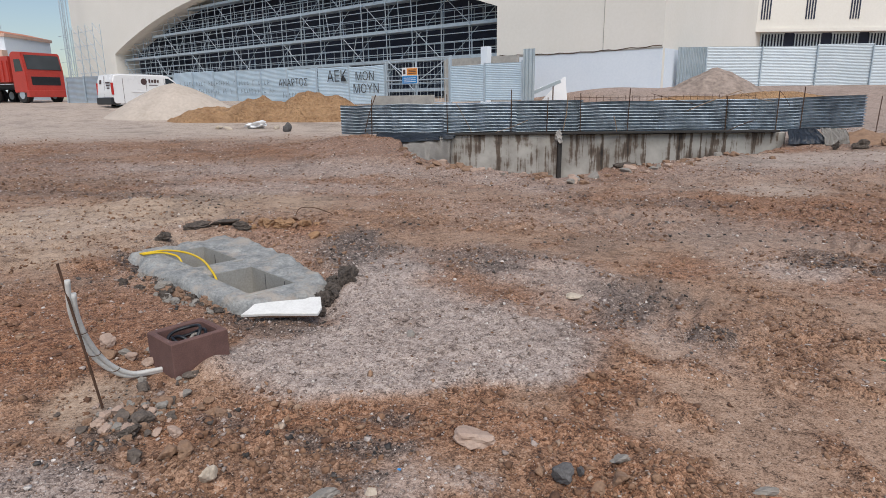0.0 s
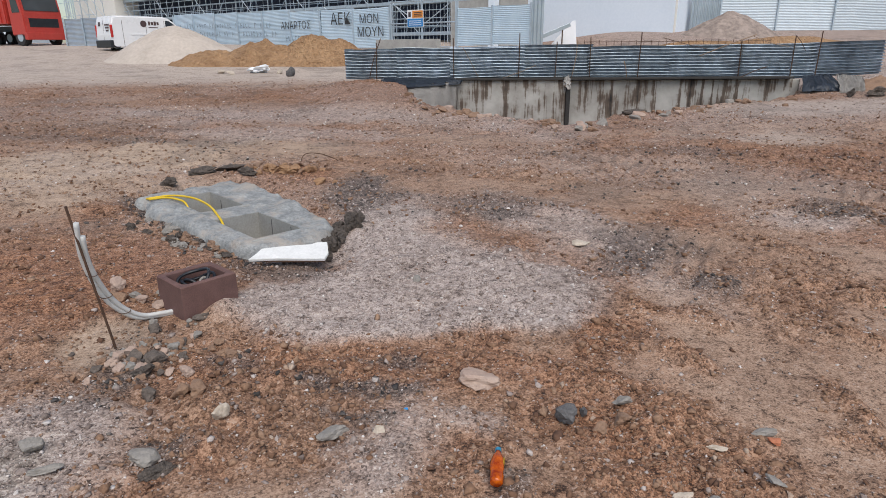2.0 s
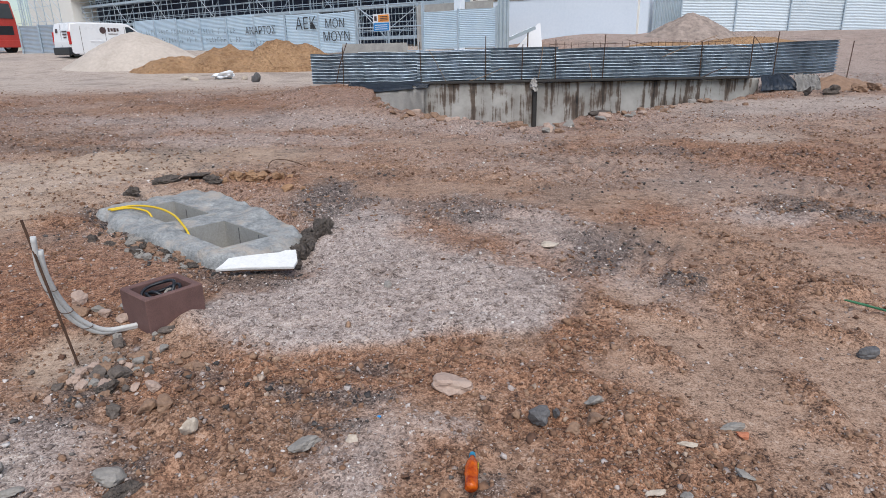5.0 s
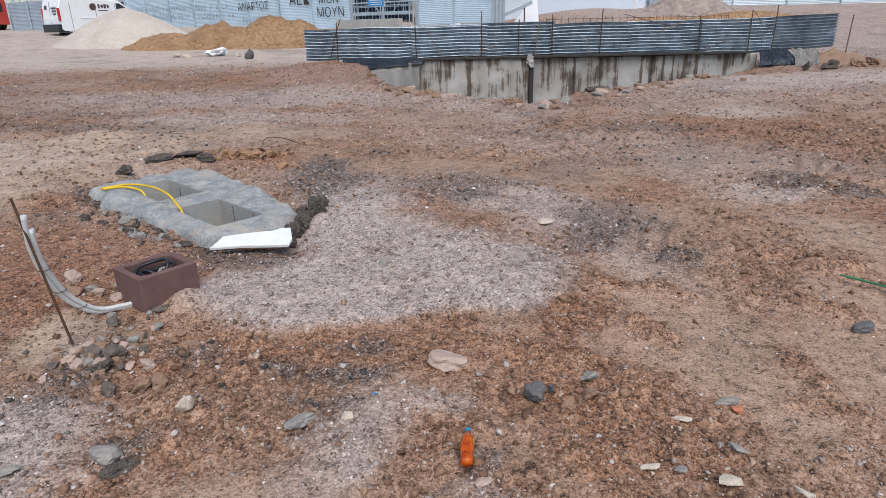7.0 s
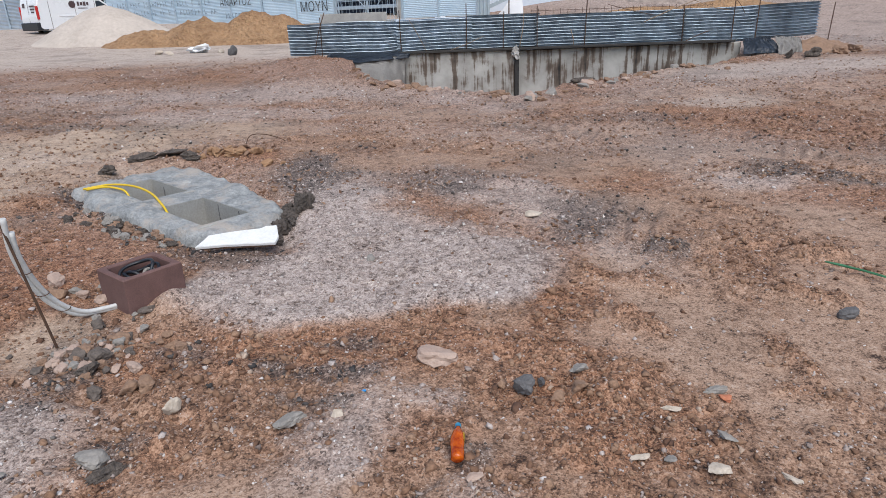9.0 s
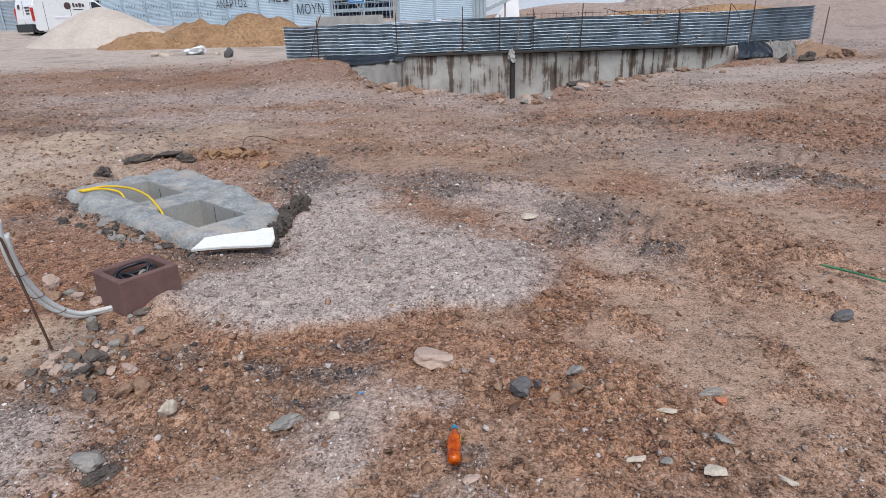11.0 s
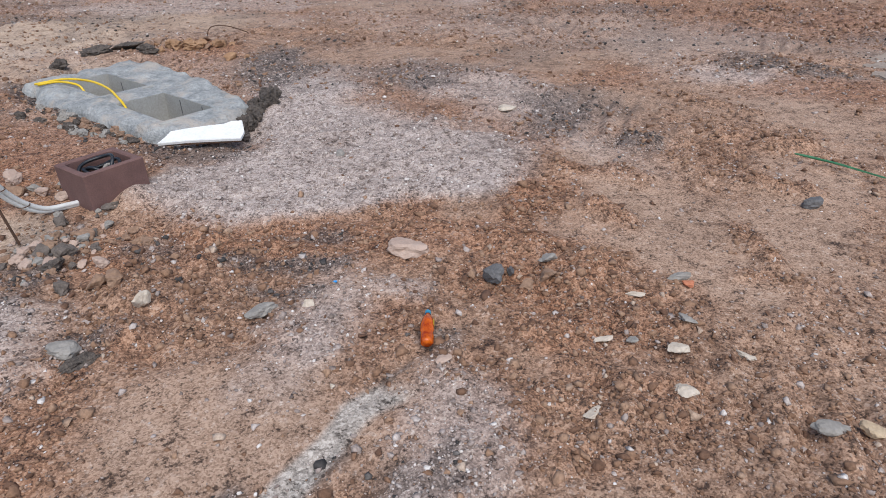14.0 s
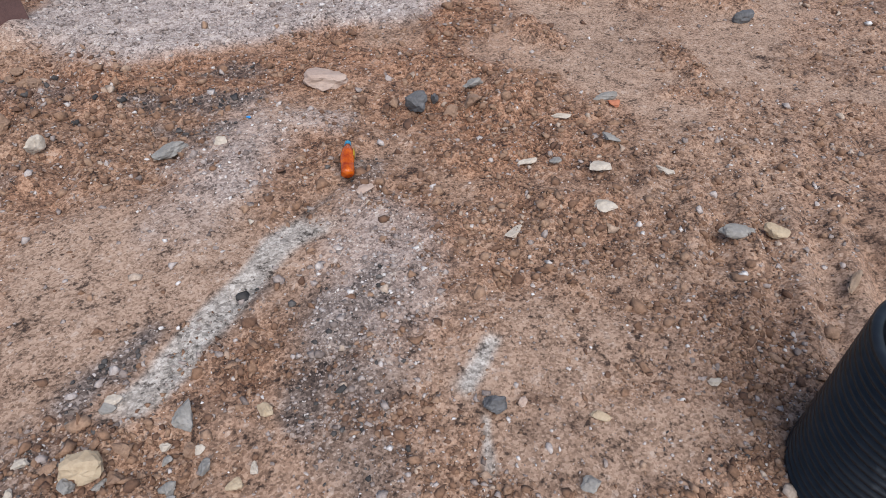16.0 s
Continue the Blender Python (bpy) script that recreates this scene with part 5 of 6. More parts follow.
def single_stones():
    s = stone
    s(0.135, 2.57, (0.19, 0.14, 0.07), 5, M_PINK, "flat pinkish field stone half sunk in soil", 1, sink=0.25, facets=3)
    s(0.49, 2.28, (0.13, 0.11, 0.10), 20, M_BLUE, "dark slate-grey broken stone", 2, sink=0.12)
    s(0.58, 2.33, (0.09, 0.05, 0.05), 70, M_BLUE, "small dark slate-grey splinter", 12, sink=0.15)
    s(-0.49, 2.17, (0.16, 0.11, 0.05), 50, M_GREY, "flat grey angular stone in the soil", 3, sink=0.2)
    s(-0.99, 2.27, (0.075, 0.07, 0.09), 0, M_PALE, "pale upright chip of stone", 4, sink=0.15)
    s(-0.21, 3.70, (0.08, 0.055, 0.055), -20, M_GREY, "small grey stone on the gravel", 5, sink=0.12)
    s(0.77, 2.39, (0.13, 0.08, 0.05), 10, M_GREY, "flat grey stone in the clods", 6, sink=0.2)
    s(0.62, 2.2, (0.10, 0.08, 0.07), 40, M_BROWNSTONE, "brown lump of earth and stone", 7)
    s(0.72, 2.25, (0.09, 0.09, 0.07), 80, M_BROWNSTONE, "brown lump of earth and stone", 8)
    s(1.29, 2.17, (0.14, 0.06, 0.035), -12, M_GREY, "thin grey stone flake on tan soil", 9, sink=0.15)
    s(1.31, 2.12, (0.08, 0.05, 0.03), -12, M_REDBRICK, "small broken red brick chip", 10, sink=0.2)
    s(1.06, 2.08, (0.13, 0.035, 0.025), -14, M_PALE, "long pale plaster splinter", 11, sink=0.1)
    s(0.97, 4.40, (0.22, 0.11, 0.05), 0, M_PALE, "flat pale stone in reddish soil", 13, sink=0.3)
    s(1.075, 1.72, (0.10, 0.085, 0.035), 30, M_PALE, "crumpled pale flake of plaster", 14, sink=0.05)
    s(1.18, 1.86, (0.09, 0.05, 0.022), -55, M_GREY, "thin grey chip of slate", 15, sink=0.05)
    s(1.31, 1.66, (0.09, 0.045, 0.025), -50, M_PALE, "pale plaster chip on soil", 16, sink=0.05)
    s(1.01, 1.51, (0.10, 0.07, 0.03), 10, M_PALE, "pale bone-shaped plaster flake", 17, sink=0.05)
    s(0.67, 1.46, (0.10, 0.06, 0.025), 40, M_PALE, "pale crumbled plaster flake", 18, sink=0.1)
    s(0.845, 1.83, (0.10, 0.05, 0.025), 10, M_PALE, "pale grey flake of plaster", 19, sink=0.1)
    s(0.93, 1.78, (0.06, 0.05, 0.03), 50, M_GREY, "small grey stone chip", 20, sink=0.1)
    s(1.375, 1.28, (0.11, 0.06, 0.04), -15, M_GREY, "oblong grey river stone", 21, sink=0.1, facets=1)
    s(1.52, 1.27, (0.085, 0.065, 0.05), -30, M_TANSTONE, "rounded tan stone on soil", 22, sink=0.12, facets=2)
    s(0.43, 0.83, (0.095, 0.08, 0.06), 0, M_BLUE, "dark grey broken stone on a pale smear", 23, sink=0.12)
    s(0.505, 0.83, (0.04, 0.03, 0.025), 30, M_PINK, "small pink chip of stone", 24)
    s(0.592, 0.585, (0.06, 0.065, 0.045), 20, M_GREY, "squarish grey stone on soil", 25, sink=0.1)
    s(-0.56, 0.86, (0.10, 0.085, 0.06), 0, M_TANSTONE, "rounded tan cobble among pebbles", 26, sink=0.12, facets=1)
    s(-0.345, 0.96, (0.075, 0.09, 0.05), 25, M_GREY, "angular grey stone among pebbles", 27, sink=0.12)
    s(-0.17, 0.79, (0.03, 0.05, 0.025), 15, M_PALE, "small white pebble on soil", 28, sink=0.1)
    s(-0.14, 0.94, (0.045, 0.05, 0.03), 15, M_TANSTONE, "small tan pebble on soil", 29, sink=0.15)
    s(-0.22, 0.76, (0.045, 0.035, 0.025), 15, M_TANSTONE, "small tan pebble on soil", 30, sink=0.15)
    s(-0.52, 1.05, (0.045, 0.035, 0.03), 15, M_PALE, "small white stone by the chalky streak", 31, sink=0.1)
    s(0.69, 0.75, (0.09, 0.03, 0.02), -42, M_TANSTONE, "flat tan stone splinter", 32, sink=0.1)
    s(1.02, 0.78, (0.05, 0.03, 0.02), -20, M_PALE, "pale pebble on tan soil", 33, sink=0.1)
    s(0.205, 1.73, (0.085, 0.045, 0.022), 25, M_PINK, "curved pink brick shard beside a bottle", 34, sink=0.1)
    s(-0.185, 1.69, (0.03, 0.028, 0.02), 0, M_PALE, "small white pebble on soil", 35, sink=0.1)
    s(2.23, 2.70, (0.14, 0.10, 0.06), 0, M_BLUE, "dark grey stone in tan soil", 36, sink=0.15)
    s(-1.2, 1.99, (0.13, 0.10, 0.06), 0, M_GREY, "round grey-brown stone on pale gravel", 37, sink=0.15, facets=2)
    s(-1.10, 1.93, (0.20, 0.05, 0.045), 40, M_ASPHALT, "torn strip of old asphalt", 38, sink=0.2, rough=0.7)
    s(-1.50, 1.90, (0.15, 0.07, 0.035), 20, M_GREY, "flat grey stone chip", 39, sink=0.1)
    s(-1.62, 1.99, (0.10, 0.07, 0.08), 20, M_GREY, "grey angular stone on gravel", 40, sink=0.15)
    s(-1.50, 2.62, (0.12, 0.09, 0.08), 20, M_ASPHALT, "dark lump of asphalt in rubble", 41, sink=0.25, rough=0.5)
    s(-1.23, 2.45, (0.13, 0.10, 0.09), 40, M_BROWNSTONE, "orange-brown stone in rubble", 42)
    s(-1.14, 2.42, (0.11, 0.10, 0.07), 10, M_BROWNSTONE, "orange-brown stone in rubble", 43)
    s(-0.30, 2.17, (0.06, 0.05, 0.04), 10, M_PALE, "small pale stone on soil", 44, sink=0.2)
    s(-0.2, 2.33, (0.022, 0.018, 0.012), 10, M_SIGNBLUE, "crumpled blue plastic scrap", 45, name="plastic_scrap", cat="litter", sink=0.1)
    s(1.62, 1.02, (0.16, 0.03, 0.02), 40, M_TIMBER, "broken splinter of brown wood", 46, name="wood_splinter", cat="wood", sink=0.05)
    s(-0.74, 0.80, (0.03, 0.10, 0.02), 20, M_REDBRICK, "reddish splinter of wood", 47, name="wood_splinter", cat="wood", sink=0.05)


single_stones()


def rubble():
    r = random.Random(11)
    mats = [(M_BROWNSTONE, "brown rubble stone heaped by the block"), (M_DARKSTONE, "dark earthy rubble stone heaped by the block"), (M_GREY, "grey rubble stone heaped by the block"), (M_PINK, "pinkish rubble stone heaped by the block"), (M_BROWNSTONE, "brown rubble stone heaped by the block")]
    for k in range(125):
        x, y = -1.50 + r.gauss(0, 0.14), 2.86 + r.gauss(0, 0.2)
        z = r.choice(mats)
        q = 0.025 + 0.065 * r.random() ** 1.6
        stone(x, y, (q * 1.3, q, q * 0.75), r.uniform(0, 180), z[0], z[1], 100 + k, group="rubble by the block")
    for k, (x, y, q) in enumerate(((-2.13, 3.66, 0.13), (-2.0, 3.45, 0.11), (-1.93, 3.5, 0.08), (-1.86, 3.42, 0.07), (-2.07, 3.5, 0.10), (-1.8, 3.55, 0.07), (-1.74, 3.36, 0.09))):
        stone(x, y, (q * 1.2, q, q * 0.8), r.uniform(0, 180), (M_PINK, M_BROWNSTONE, M_GREY)[k % 3], "field stone beside the conduits", 150 + k, group="stones by the conduits")
    for k in range(26):
        x, y = r.uniform(-0.72, -0.2), 0.86 + r.gauss(0, 0.06)
        q = r.uniform(0.022, 0.05)
        z = r.choice(((M_GREY, "grey pebble at the end of the streak"), (M_BROWNSTONE, "brown pebble at the end of the streak"), (M_PALE, "pale pebble at the end of the streak")))
        stone(x, y, (q * 1.2, q, q * 0.75), r.uniform(0, 180), z[0], z[1], 200 + k, group="pebbles by the streak")
    # torn asphalt round the chamber
    for k in range(75):
        t = r.random()
        x, y = -0.93 + 0.16 * t + r.gauss(0, 0.035), 4.42 + 0.55 * t + r.gauss(0, 0.07)
        q = r.uniform(0.03, 0.095)
        stone(x, y, (q * 1.2, q, q * 1.1), r.uniform(0, 180), M_ASPHALT, "crumbling black asphalt lump at the trench edge", 240 + k, name="asphalt_lump", cat="asphalt", group="asphalt lumps", sink=0.1, rough=0.5)
    for k in range(95):
        t = r.random()
        x, y = -2.52 + 1.0 * t + r.gauss(0, 0.08), 4.98 - 0.82 * t + r.gauss(0, 0.08)
        q = 0.025 + 0.075 * r.random() ** 2
        z = r.choice(((M_ASPHALT, "black asphalt crumb along the chamber rim"), (M_GREY, "grey stone along the chamber rim"), (M_BROWNSTONE, "brown stone along the chamber rim")))
        stone(x, y, (q * 1.2, q, q * 0.8), r.uniform(0, 180), z[0], z[1], 520 + k, group="stones along the chamber rim", rough=0.35)
    for k, (x, y, l, w, tn, tilt) in enumerate(((-2.75, 6.72, 0.34, 0.2, 10, 12), (-2.42, 6.86, 0.42, 0.22, 8, -10), (-2.2, 6.62, 0.3, 0.16, -10, 15), (-1.75, 6.62, 0.30, 0.2, 20, -14), (-2.9, 6.30, 0.17, 0.15, 0, 0))):
        stone(x, y, (l, w, 0.11), tn, M_ASPHALT if k != 3 else M_HEAP, "slab of torn asphalt tipped up behind the chamber", 280 + k, name="asphalt_slab", cat="asphalt", group="asphalt slabs", sink=0.2, tilt=tilt, rough=0.6, facets=14)
    for k in range(30):
        x, y = -1.85 + r.gauss(0, 0.35), 6.7 + r.gauss(0, 0.14)
        q = r.uniform(0.06, 0.15)
        stone(x, y, (q * 1.3, q, q * 0.8), r.uniform(0, 180), M_HEAP if k % 3 else M_BROWNSTONE, "clod of orange soil behind the chamber", 300 + k, name="soil_clod", cat="clod", group="orange clods")
    # rusty wire looping out of the ground
    g = ground_at(-1.66, 7.0)
    single("binding_wire", tube(bm_new(), spline([(-1.70, 7.02, g - 0.02), (-1.69, 7.03, g + 0.07), (-1.64, 7.08, g + 0.13), (-1.50, 7.14, g + 0.12), (-1.34, 7.2, g + 0.05), (-1.30, 7.22, g + 0.02)], 5), 0.005, 6), M_RUST, Matrix(), "bent rusty wire sticking out of the soil", "wire")
    # stones along the pit's lip and over the middle ground
    for k in range(70):
        x = r.uniform(-1.0, 7.5)
        y = float(np.interp(x, LIP_X, LIP_Y)) - abs(r.gauss(0.1, 0.35)) - 0.12
        q = r.uniform(0.06, 0.2)
        stone(x, y, (q * 1.3, q, q * 0.7), r.uniform(0, 180), r.choice((M_BROWNSTONE, M_BROWNSTONE, M_PINK, M_GREY)), "rubble stone on the lip of the pit", 400 + k, group="stones on the pit lip", facets=6)


rubble()


def lip_scraps():
    stone(3.3, 11.25, (0.65, 0.14, 0.13), 28, M_ASPHALT, "dark sodden log lying on the pit lip", 600, name="log", cat="wood", sink=0.15, rough=0.5)
    bm = stone_mesh((0.22, 0.14, 0.32), 601, 12, 0.8)
    single("geotextile_scrap", bm, M_TARP, Matrix.Translation((2.85, 15.36, 0.72)), "torn grey geotextile hanging over the pit wall", "cloth")
    for k, (x, y, w) in enumerate(((9.6, 14.4, 0.5), (10.4, 14.6, 0.6), (9.0, 14.3, 0.35), (11.0, 14.9, 0.5))):
        stone(x, y, (w, w * 0.6, 0.25), 30 * k, M_BROWNSTONE if k % 2 else M_ASPHALT, "dark clod of earth at the barrier end", 610 + k, name="soil_clod", cat="clod", sink=0.25, rough=0.5)


lip_scraps()


def crust_slab():
    """Low sheet of set concrete at soil level, its broken rim showing."""
    r = random.Random(5)
    outline = [(4.06, 4.92), (4.0, 4.68), (4.05, 4.5), (4.2, 4.36), (4.6, 4.30), (5.2, 4.22), (5.6, 4.6), (5.5, 5.3), (5.0, 5.5), (4.5, 5.35), (4.2, 5.2)]
    pts = []
    for i, p in enumerate(outline):
        q = outline[(i + 1) % len(outline)]
        for k in range(5):
            f = k / 5
            pts.append((p[0] + (q[0] - p[0]) * f + r.uniform(-0.03, 0.03) - 4.7, p[1] + (q[1] - p[1]) * f + r.uniform(-0.03, 0.03) - 4.8))
    bm = bm_new()
    prism(bm, pts, 0.09, Matrix.Rotation(radians(-90), 4, "X"))
    bmesh.ops.bevel(bm, geom=[e for e in bm.edges if len(e.link_faces) == 2 and e.calc_face_angle(0) > 1.3], offset=0.008, segments=2, affect="EDGES")
    single("concrete_crust", bm, M_CRUST, Matrix.Translation((4.82, 4.8, ground_at(4.1, 4.6) + 0.018)) @ Matrix.Rotation(radians(1.7), 4, "X"), "flat dusty concrete crust with a broken edge in the soil", "concrete")


crust_slab()

# ---------------------------------------------------------------- heaps
def heap(name, at, rx, ry, tall, mat, label, seed, humps=((0, 0, 1, 1),), rough=0.12, power=1.25):
    n = 70
    bm = bm_new()
    grid = {}
    us = -1.25 + 2.5 * np.arange(n + 1) / n
    GX, GY = np.meshgrid(at[0] + us * rx, at[1] + us * ry, indexing="ij")
    under = height(GX.ravel(), GY.ravel(), False).reshape(GX.shape) - ground_at(*at)
    for i in range(n + 1):
        for j in range(n + 1):
            u, v = us[i], us[j]
            h = 0.0
            for hx, hy, hw, hh in humps:
                d = math.hypot((u - hx) / hw, (v - hy) / hw)
                h = max(h, hh * max(0.0, 1 - d ** power))
            w = noise.fractal(Vector((u * 4.5 + seed, v * 3.5, seed * 0.7)), 0.7, 2.1, 6)
            h = h * (1 + 0.35 * rough * w) + rough * 0.32 * w * min(1, h * 4)
            grid[i, j] = bm.verts.new((u * rx, v * ry, h * tall - 0.12 + under[i, j]))
    for i in range(n):
        for j in range(n):
            bm.faces.new((grid[i, j], grid[i + 1, j], grid[i + 1, j + 1], grid[i, j + 1])).smooth = True
    return single(name, bm, mat, Matrix.Translation((at[0], at[1], ground_at(*at))), label, "heap")


heap("gravel_mound", (-12.6, 29.6), 3.2, 2.2, 1.62, M_SANDHEAP, "conical heap of beige gravel by the van", 2, ((0.05, 0, 1.05, 1.0),), 0.05)
heap("soil_mound", (-7.2, 27.2), 4.4, 2.4, 1.18, M_MOUND, "long heap of orange-brown excavated soil", 5, ((-0.55, 0, 0.55, 0.62), (-0.12, 0.05, 0.62, 0.88), (0.42, 0, 0.62, 1.0)), 0.34, 1.7)
heap("gravel_mound", (13.3, 31.0), 2.4, 2.0, 1.15, M_PEBBLEHEAP, "heap of grey-brown crushed stone by the fence", 9, ((0.0, 0, 1.0, 1.0),), 0.1)
heap("soil_mound", (12.8, 27.0), 5.5, 1.8, 0.5, M_MOUND, "low bank of reddish soil behind the barrier", 13, ((-0.4, 0, 0.6, 0.75), (0.25, 0, 0.7, 1.0)), 0.3, 1.6)
heap("soil_mound", (10.6, 15.6), 1.5, 1.0, 0.42, M_BROWNSTONE, "small dark heap of earth at the barrier end", 17, ((0.0, 0, 1.0, 1.0), (-0.6, -0.2, 0.4, 0.7)), 0.3)


# ---------------------------------------------------------------- tarpaulins, bag and scraps round the pit
def cloth(name, corners, mat, label, seed, sag=0.06, n=26, fold=9.0):
    a, b, c, d = [Vector(p) for p in corners]
    bm = bm_new()
    grid = {}
    for i in range(n + 1):
        for j in range(n + 1):
            u, v = i / n, j / n
            p = (a * (1 - u) + b * u) * (1 - v) + (d * (1 - u) + c * u) * v
            w = noise.noise(Vector((u * fold, v * 2 + u * 1.5, seed))) + 0.5 * noise.noise(Vector((u * fold * 2, v * 5, seed + 4)))
            grid[i, j] = bm.verts.new(p + Vector((0, -sag * w - sag * math.sin(math.pi * v), 0.4 * sag * w)))
    for i in range(n):
        for j in range(n):
            bm.faces.new((grid[i, j], grid[i + 1, j], grid[i + 1, j + 1], grid[i, j + 1])).smooth = True
    bmesh.ops.solidify(bm, geom=list(bm.faces), thickness=0.008)
    return single(name, bm, mat, Matrix(), label, "tarpaulin")


cloth("tarpaulin", ((-0.85, 13.9, -0.2), (0.2, 15.25, -0.35), (0.24, 15.35, 0.76), (-1.2, 15.0, 0.66)), M_TARP, "grey geotextile sheet draped over the pit edge", 3, 0.07)
cloth("tarpaulin", ((-1.55, 14.75, 0.62), (0.3, 15.3, 0.70), (0.4, 15.6, 0.84), (-1.6, 15.5, 0.86)), M_BLUETARP, "dark blue tarpaulin bunched under the barrier", 6, 0.05)
cloth("tarpaulin", ((8.3, 15.0, 0.50), (9.3, 15.05, 0.50), (9.2, 15.5, 0.86), (8.5, 15.5, 0.84)), M_BLUETARP, "dark blue tarpaulin bunched at the barrier end", 8, 0.05)
cloth("tarpaulin", ((9.1, 14.9, 0.46), (9.75, 15.0, 0.48), (9.9, 15.4, 0.82), (9.3, 15.5, 0.86)), M_TARP, "crumpled grey geotextile at the barrier end", 12, 0.09)


def white_bag():
    x, y = -6.75, 22.9
    bm = stone_mesh((0.95, 0.55, 0.34), 61, 12, 0.8)
    single("rubble_bag", bm, M_SIGNWHITE, Matrix.Translation((x, y, ground_at(x, y) + 0.12)), "white plastic bag slumped on the ground", "bag")
    stone(-5.15, 21.2, (0.4, 0.25, 0.36), 30, M_BLUE, "dark upturned clod of asphalt", 62, name="asphalt_lump", cat="asphalt", sink=0.1, tilt=25)
    stone(-5.9, 26.6, (0.5, 0.3, 0.4), 0, M_PALE, "pale stone block at the foot of the heap", 63, sink=0.1)
    for k, (dx, dy) in enumerate(((-0.7, -0.8), (-1.3, -0.2), (0.9, -0.5))):
        stone(x + dx, y + dy, (0.35, 0.2, 0.16), 40 * k, M_PALE, "pale scrap beside the bag", 64 + k, sink=0.15)


white_bag()


def loose_bars():
    r = random.Random(21)
    ends = [((-1.9, 15.55, 0.85), (-1.6, 15.55, 1.75)), ((0.35, 15.5, 1.55), (0.75, 15.45, 0.80)), ((3.0, 15.6, 0.82), (3.1, 15.6, 1.7)), ((5.1, 15.5, 1.72), (6.2, 15.45, 1.45)), ((6.0, 15.5, 1.3), (7.3, 15.5, 1.78)), ((7.2, 15.5, 1.75), (8.1, 15.5, 1.5)),
            ((7.0, 15.45, 0.8), (7.6, 15.4, 1.05)), ((1.3, 15.45, 0.82), (2.1, 15.4, 1.12)), ((4.3, 15.45, 0.78), (4.2, 15.45, 1.2)), ((8.2, 15.45, 1.75), (8.45, 15.4, 1.4))]
    for k, (a, b) in enumerate(ends):
        mid = [(a[i] + b[i]) / 2 + r.uniform(-0.04, 0.04) for i in range(3)]
        single("tie_wire", tube(bm_new(), spline([a, mid, b], 5), 0.007 if k % 2 else 0.011, 6), M_RUST if k % 3 == 0 else M_TIMBER, Matrix(), "loose tie wire hooked over the barrier", "wire", "tie wires")
    f = thing("mesh_panel", Matrix.Translation((4.6, 22.0, ground_at(6, 22) - 0.1)), "low rusty reinforcing mesh standing behind the barrier", "mesh")
    for i in range(26):
        part("upright", rod(bm_new(), (i * 0.25, 0, 0), (i * 0.25, 0, 1.12), 0.008, 5), M_RUST, f)
    for j in range(3):
        part("crossbar", rod(bm_new(), (0, 0, 0.3 + 0.38 * j), (6.25, 0, 0.3 + 0.38 * j), 0.008, 5), M_RUST, f)
    single("rebar_stake", rod(bm_new(), (10.9, 15.8, 0.4), (10.95, 15.8, 1.6), 0.012, 6), M_RUST, Matrix(), "thin rusty rod beside the barrier end", "rod")


loose_bars()


# ---------------------------------------------------------------- gate, sign, leaning sheet
GATE = Matrix.Translation((-2.85, 32.85, 0)) @ Matrix.Rotation(math.atan2(-2.75, 3.28), 4, "Z")


